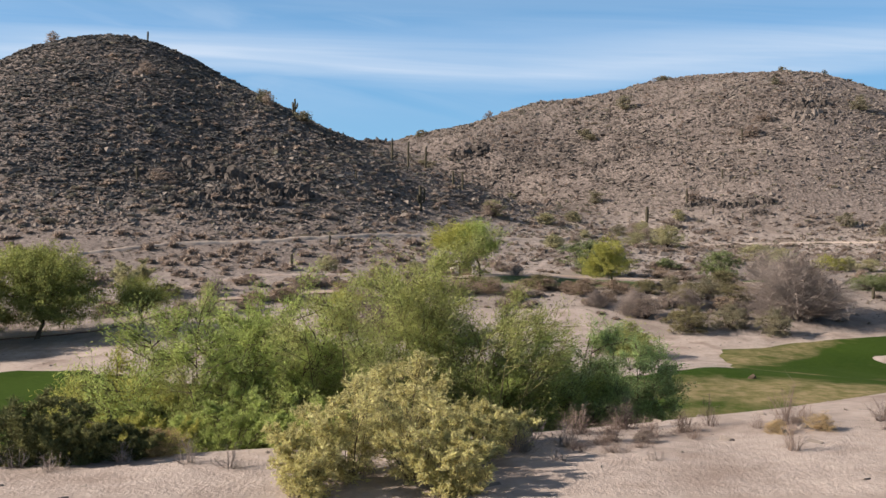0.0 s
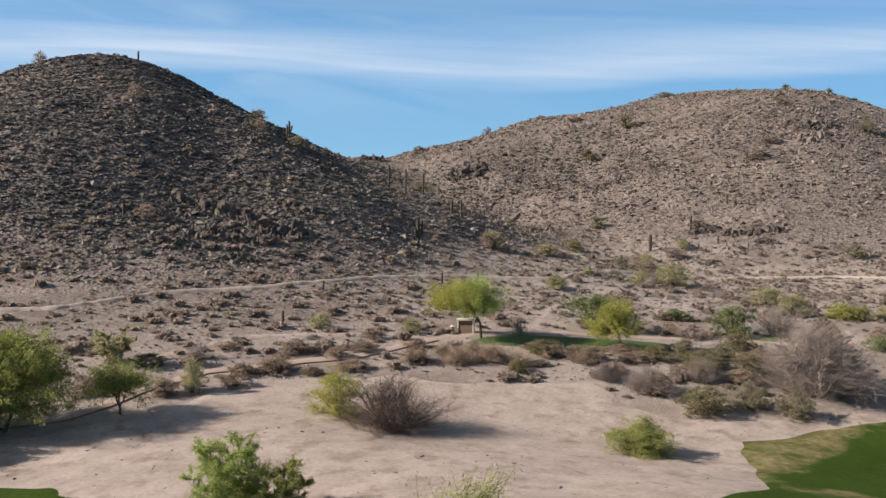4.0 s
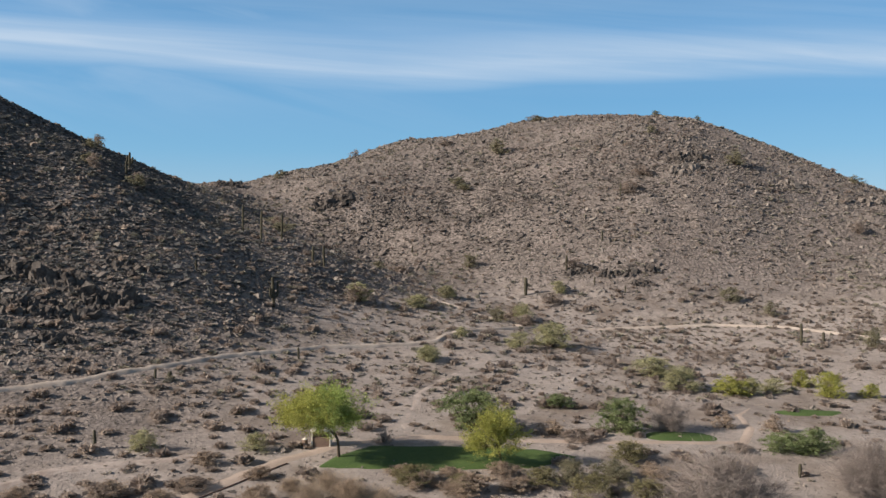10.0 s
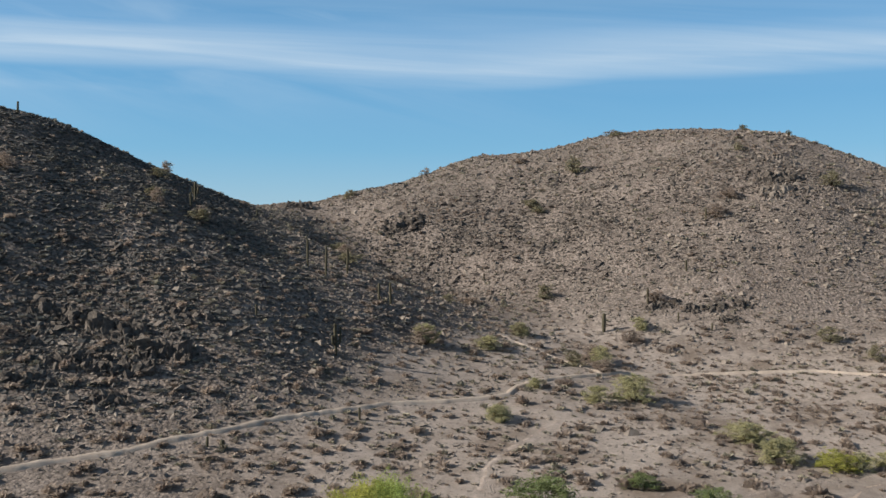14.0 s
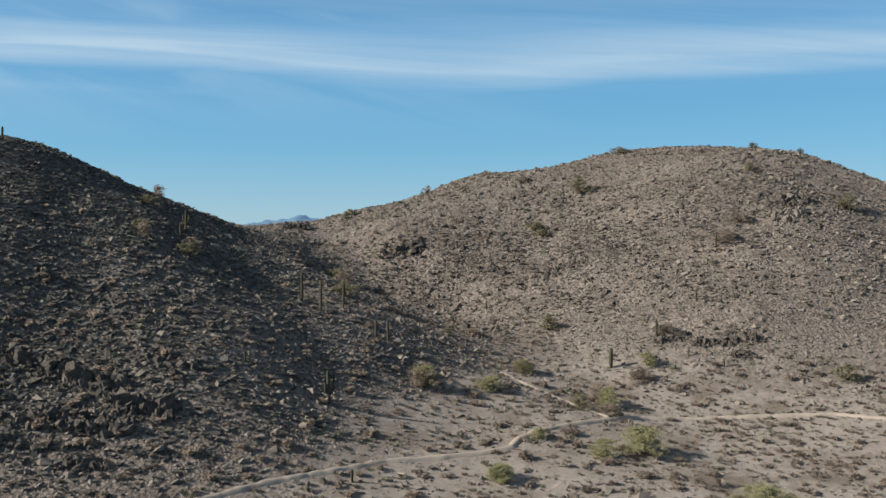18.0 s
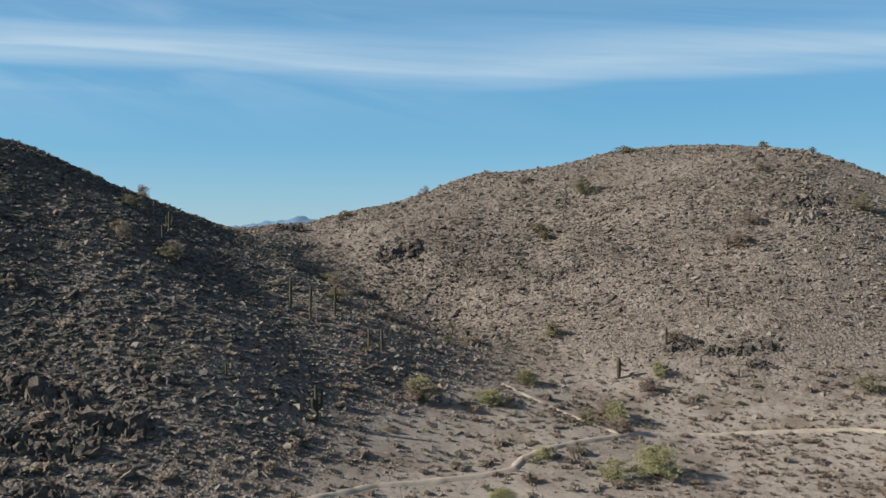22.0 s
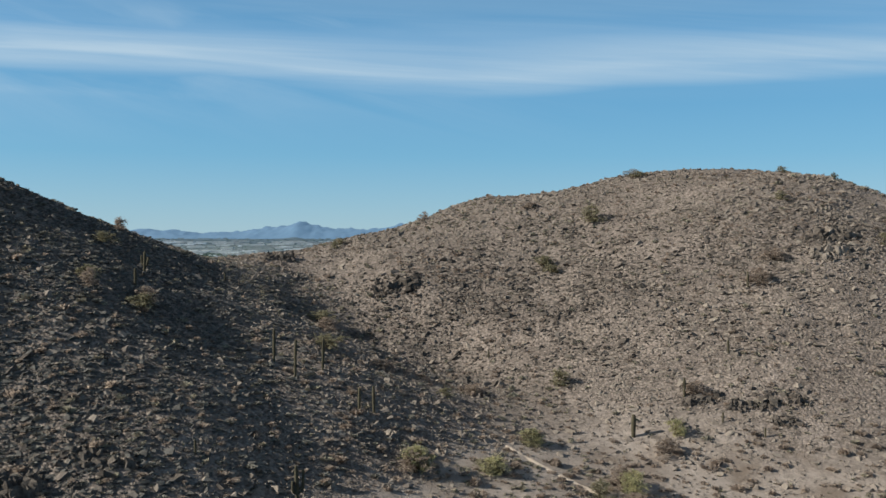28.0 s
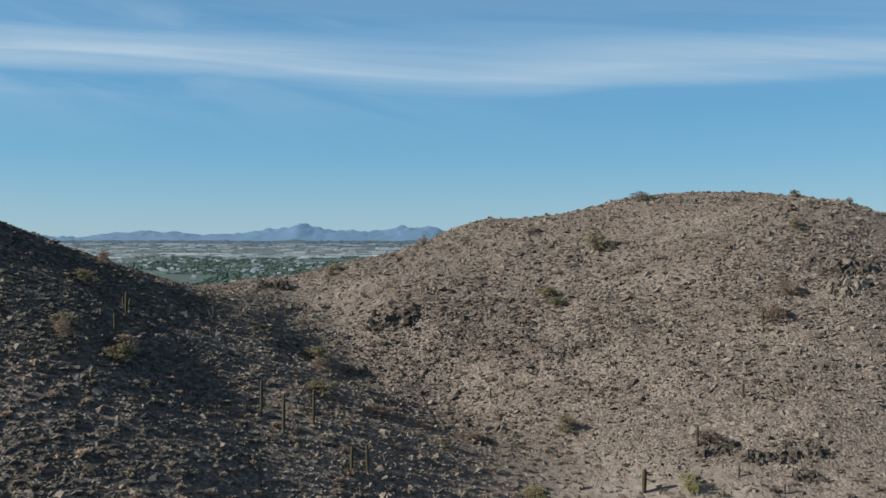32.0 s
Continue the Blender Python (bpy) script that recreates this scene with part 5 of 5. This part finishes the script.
outcrop(24, 246, 6, 1.8, 14, "dark ledge across the stony slope", 49, 1.6)
outcrop(118, 226, 7, 1.8, 16, "dark ledge across the stony slope", 50, 1.6)
outcrop(-33.5, 148.5, 6.5, 4.4, 36, "jagged shadowed crag with tall leaning slabs", 36, 1.1, 2.2)
outcrop(-25.5, 144.0, 6.0, 4.2, 34, "jagged crag with deep dark gaps", 43, 1.2, 2.0)
outcrop(-29.5, 139.5, 6.5, 3.6, 30, "pale and dark slabs above the trail", 38, 1.1, 1.9)
outcrop(-36.0, 140.0, 6.0, 3.8, 28, "leaning broken slabs on the hillside", 37, 1.0, 2.0)
outcrop(-41.5, 151.0, 7.0, 3.8, 28, "jagged shadowed crag on the hillside", 46, 1.1, 1.8)
outcrop(-29.0, 133.0, 5.0, 3.0, 20, "pale broken crag just above the trail", 45, 0.9, 1.6)
outcrop(-25.5, 154.0, 6.0, 2.8, 18, "dark boulders across the upper slope", 44, 1.4, 1.5)
outcrop(-38.0, 134.5, 7.0, 2.8, 20, "boulders at the foot of the hill", 51, 1.2, 1.5)
pick = np.random.RandomState(63)
for x, y in zip(pick.uniform(-62, 20, 700), pick.uniform(134, 205, 700)):
    if hills(x, y) > 3.5 + 5 * pick.uniform() and bare(np.array([x]), np.array([y]))[0] < -1 and pick.uniform() < 0.55:
        boulder(x, y, 0.5 + 0.6 * pick.uniform() ** 2.2)

# ---- tee furniture ----
def slab(sx, sy, sz, z=0.0, round_by=0.02):
    bm = bmesh.new()
    bmesh.ops.create_cube(bm, size=1, matrix=Matrix.Translation((0, 0, z + sz / 2)) @ Matrix.Diagonal((sx, sy, sz, 1)))
    bmesh.ops.bevel(bm, geom=list(bm.edges), offset=round_by, segments=2, affect="EDGES")
    me = bpy.data.meshes.new("slab")
    bm.to_mesh(me)
    bm.free()
    return me


hut = base("water_station", 2.75, 104.6, "cream-topped block water station under the palo verde", "shelter", turn=-0.15)
body = part("body", slab(1.58, 1.0, 0.95), BRICK, hut, "brown block base")
for sx in (-0.87, 0.87):
    p = part("side_wall", slab(0.14, 1.12, 1.5), PAINT, hut)
    p.location.x = sx
part("shelf", slab(1.58, 0.5, 0.5, 0.96), KERB, body, "dark recess under the lid")
part("lid", slab(2.05, 1.35, 0.20, 1.5, 0.03), PAINT, hut, "cream painted flat lid")
bin_ob = base("litter_bin", 1.15, 104.3, "brown litter bin beside the water station", "bin")
drum = part("body", mesh_of("body", *tube([(0, 0, 0), (0, 0, 0.45), (0, 0, 0.82)], (0.24, 0.26, 0.26), 14), True), BRICK, bin_ob)
part("lid", mesh_of("lid", *tube([(0, 0, 0.82), (0, 0, 0.87), (0, 0, 0.92)], (0.28, 0.27, 0.16), 14), True), PAINT, drum, "cream lid")
for x, y, s in ((-0.8, 103.0, 0.7), (-1.5, 103.2, 0.45), (9.3, 99.5, 0.3)):
    v, f = stone(np.random.RandomState(int(s * 100)), 0.2)
    rock = base("path_boulder", x, y, "pale rounded boulder beside the gravel path", "rock")
    part("stone", mesh_of("stone", v * s * 1.2 + (0, 0, 0.25 * s), f), ROCK, rock)
v, f = stone(np.random.RandomState(9), 0.25)
clod = base("earth_clod", 18.0, 50.3, "dark brown earth clod lying on the fairway", "clod", sink=-0.1)
part("lump", mesh_of("lump", v * (0.9, 0.5, 0.4) + (0, 0, 0.1), f), BARK, clod)

# ---- strewn stones and low brush, past counting ----
rng = np.random.RandomState(5)
stones = [shard(rng, 3, 1.15) for _ in range(12)]
tufts = [tuft(rng) for _ in range(6)]
mounds = [tuft(rng, 64, 0.62) for _ in range(6)]


def strewn(n, box, test):
    x, y = rng.uniform(box[0], box[2], n), rng.uniform(box[1], box[3], n)
    keep = test(x, y) & (bare(x, y) < 0.1)
    return x[keep], y[keep]


def steepness(x, y):
    return np.maximum(np.clip((hills(x, y) - 0.2) / 6.5, 0.0, 1), 0.75 * np.maximum(step(y, 194, 8), step(y, 181, 5) * step(x, 56, 6)))


def stuff(name, shapes, x, y, sizes, material, label, category, flat, sink=0.0, tilt=0.0):
    ob = new(name, mesh_of(name, *scatter(shapes, x, y, sizes, rng, flat, sink, tilt)))
    ob.data.materials.append(material)
    return tagged(ob, label, category, kind="stuff")


def sized(n, middle, spread, low, high):
    return np.clip(middle * np.exp(rng.normal(0, spread, n)), low, high)


def faces_south(x, y):
    return height(x, y + 2) - height(x, y) > -0.4


def flank(x, y):
    """The stonier eastern flank of the left hill."""
    return step(-x, -6, 7) * step(y, 128, 4) * step(-y, -262, 8)


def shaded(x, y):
    """The left hill's broad face, where varnish and painted shade make the stones darkest."""
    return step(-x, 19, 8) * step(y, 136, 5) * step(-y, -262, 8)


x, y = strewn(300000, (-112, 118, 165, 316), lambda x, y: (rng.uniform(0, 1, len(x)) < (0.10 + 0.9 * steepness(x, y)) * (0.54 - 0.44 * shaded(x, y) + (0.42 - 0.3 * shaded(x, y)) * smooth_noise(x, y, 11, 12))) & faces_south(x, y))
stuff("hillside_stones", stones, x, y, sized(len(x), 0.42, 0.5, 0.14, 1.6), ROCK, "brown varnished stones strewn over both hills", "stones", (0.42, 0.85), -0.10, 0.2)
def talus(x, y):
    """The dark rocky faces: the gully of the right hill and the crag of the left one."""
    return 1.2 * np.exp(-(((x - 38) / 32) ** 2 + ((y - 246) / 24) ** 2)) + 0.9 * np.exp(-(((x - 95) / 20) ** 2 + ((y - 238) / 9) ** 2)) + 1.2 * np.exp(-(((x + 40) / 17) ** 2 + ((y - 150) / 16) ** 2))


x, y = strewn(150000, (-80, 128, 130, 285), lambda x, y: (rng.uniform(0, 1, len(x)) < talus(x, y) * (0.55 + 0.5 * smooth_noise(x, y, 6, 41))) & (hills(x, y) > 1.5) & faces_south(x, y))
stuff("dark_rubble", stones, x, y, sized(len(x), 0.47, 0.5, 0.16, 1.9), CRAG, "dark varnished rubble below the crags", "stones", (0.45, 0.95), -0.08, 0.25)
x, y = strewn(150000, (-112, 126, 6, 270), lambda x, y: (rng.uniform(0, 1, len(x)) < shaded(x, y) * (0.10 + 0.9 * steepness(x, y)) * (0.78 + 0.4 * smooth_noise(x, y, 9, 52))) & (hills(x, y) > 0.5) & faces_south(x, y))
stuff("flank_stones", stones, x, y, sized(len(x), 0.40, 0.48, 0.14, 1.3), DARKROCK, "varnished stones greyed and darkened for shade, crowding the hillside", "stones", (0.32, 0.6), -0.12, 0.12)
x, y = strewn(4500, (-90, 126, 24, 262), lambda x, y: (rng.uniform(0, 1, len(x)) < flank(x, y) * (0.55 + 0.5 * smooth_noise(x, y, 7, 18))) & (hills(x, y) > 1.5) & faces_south(x, y))
stuff("flank_brush", mounds, x, y, sized(len(x), 0.95, 0.35, 0.35, 1.8), GREYSCRUB, "low dark scrub crowding the stony flank", "brush", (0.35, 0.6))
x, y = strewn(62000, (-75, 84, 135, 190), lambda x, y: rng.uniform(0, 1, len(x)) < 0.45 * (1 - steepness(x, y)))
stuff("plain_stones", stones, x, y, sized(len(x), 0.19, 0.45, 0.07, 0.6), ROCK, "small brown stones lying on the desert plain", "stones", (0.5, 0.9), -0.1, 0.2)
x, y = strewn(70000, (-34, 10, 40, 92), lambda x, y: wash_reach(x, y) > 0.3)
stuff("wash_pebbles", stones, x, y, sized(len(x), 0.085, 0.55, 0.025, 0.4), ROCK, "pebbles lying on pale sand", "pebbles", (0.5, 0.9), -0.1)
x, y = strewn(9000, (-75, 82, 135, 195), lambda x, y: (rng.uniform(0, 1, len(x)) < (0.23 + 0.10 * step(-x, 2, 8) - 0.09 * step(x, 22, 6) * step(y, 128, 6)) * (1 - 0.5 * steepness(x, y)) * (1 + 0.8 * smooth_noise(x, y, 8, 14))) & (wash_reach(x, y) < -0.5))
stuff("bursage_brush", mounds, x, y, sized(len(x), 1.15, 0.34, 0.5, 2.3), BRUSH, "low dry bursage brush over the plain", "brush", (0.5, 0.85))
x, y = strewn(16000, (-75, 82, 135, 195), lambda x, y: (rng.uniform(0, 1, len(x)) < (0.10 + 0.38 * step(-x, -2, 8) + 0.08 * step(-x, -25, 8)) * (1 - 0.5 * steepness(x, y)) * (1 + smooth_noise(x, y, 6, 24))) & (wash_reach(x, y) < -0.5))
stuff("low_tufts", tufts, x, y, sized(len(x), 0.42, 0.35, 0.18, 0.9), DRYSCRUB, "small dry tufts between bigger brush", "brush", (0.4, 0.7))
x, y = strewn(36000, (-112, 120, 165, 316), lambda x, y: (rng.uniform(0, 1, len(x)) < 0.34 * (1 - 0.6 * shaded(x, y)) * (1 + smooth_noise(x, y, 10, 15))) & faces_south(x, y))
pick = rng.uniform(0, 1, len(x)) < 0.42 + 0.5 * smooth_noise(x, y, 24, 33)
stuff("sage_brush", tufts, x[pick], y[pick], sized(pick.sum(), 0.8, 0.4, 0.3, 2.0), SAGE, "grey-green low brush on the hills", "brush", (0.45, 0.85))
pick = ~pick
stuff("hill_brush", tufts, x[pick], y[pick], sized(pick.sum(), 0.8, 0.4, 0.3, 2.0), BRUSH, "dry brown low brush on the hills", "brush", (0.45, 0.85))
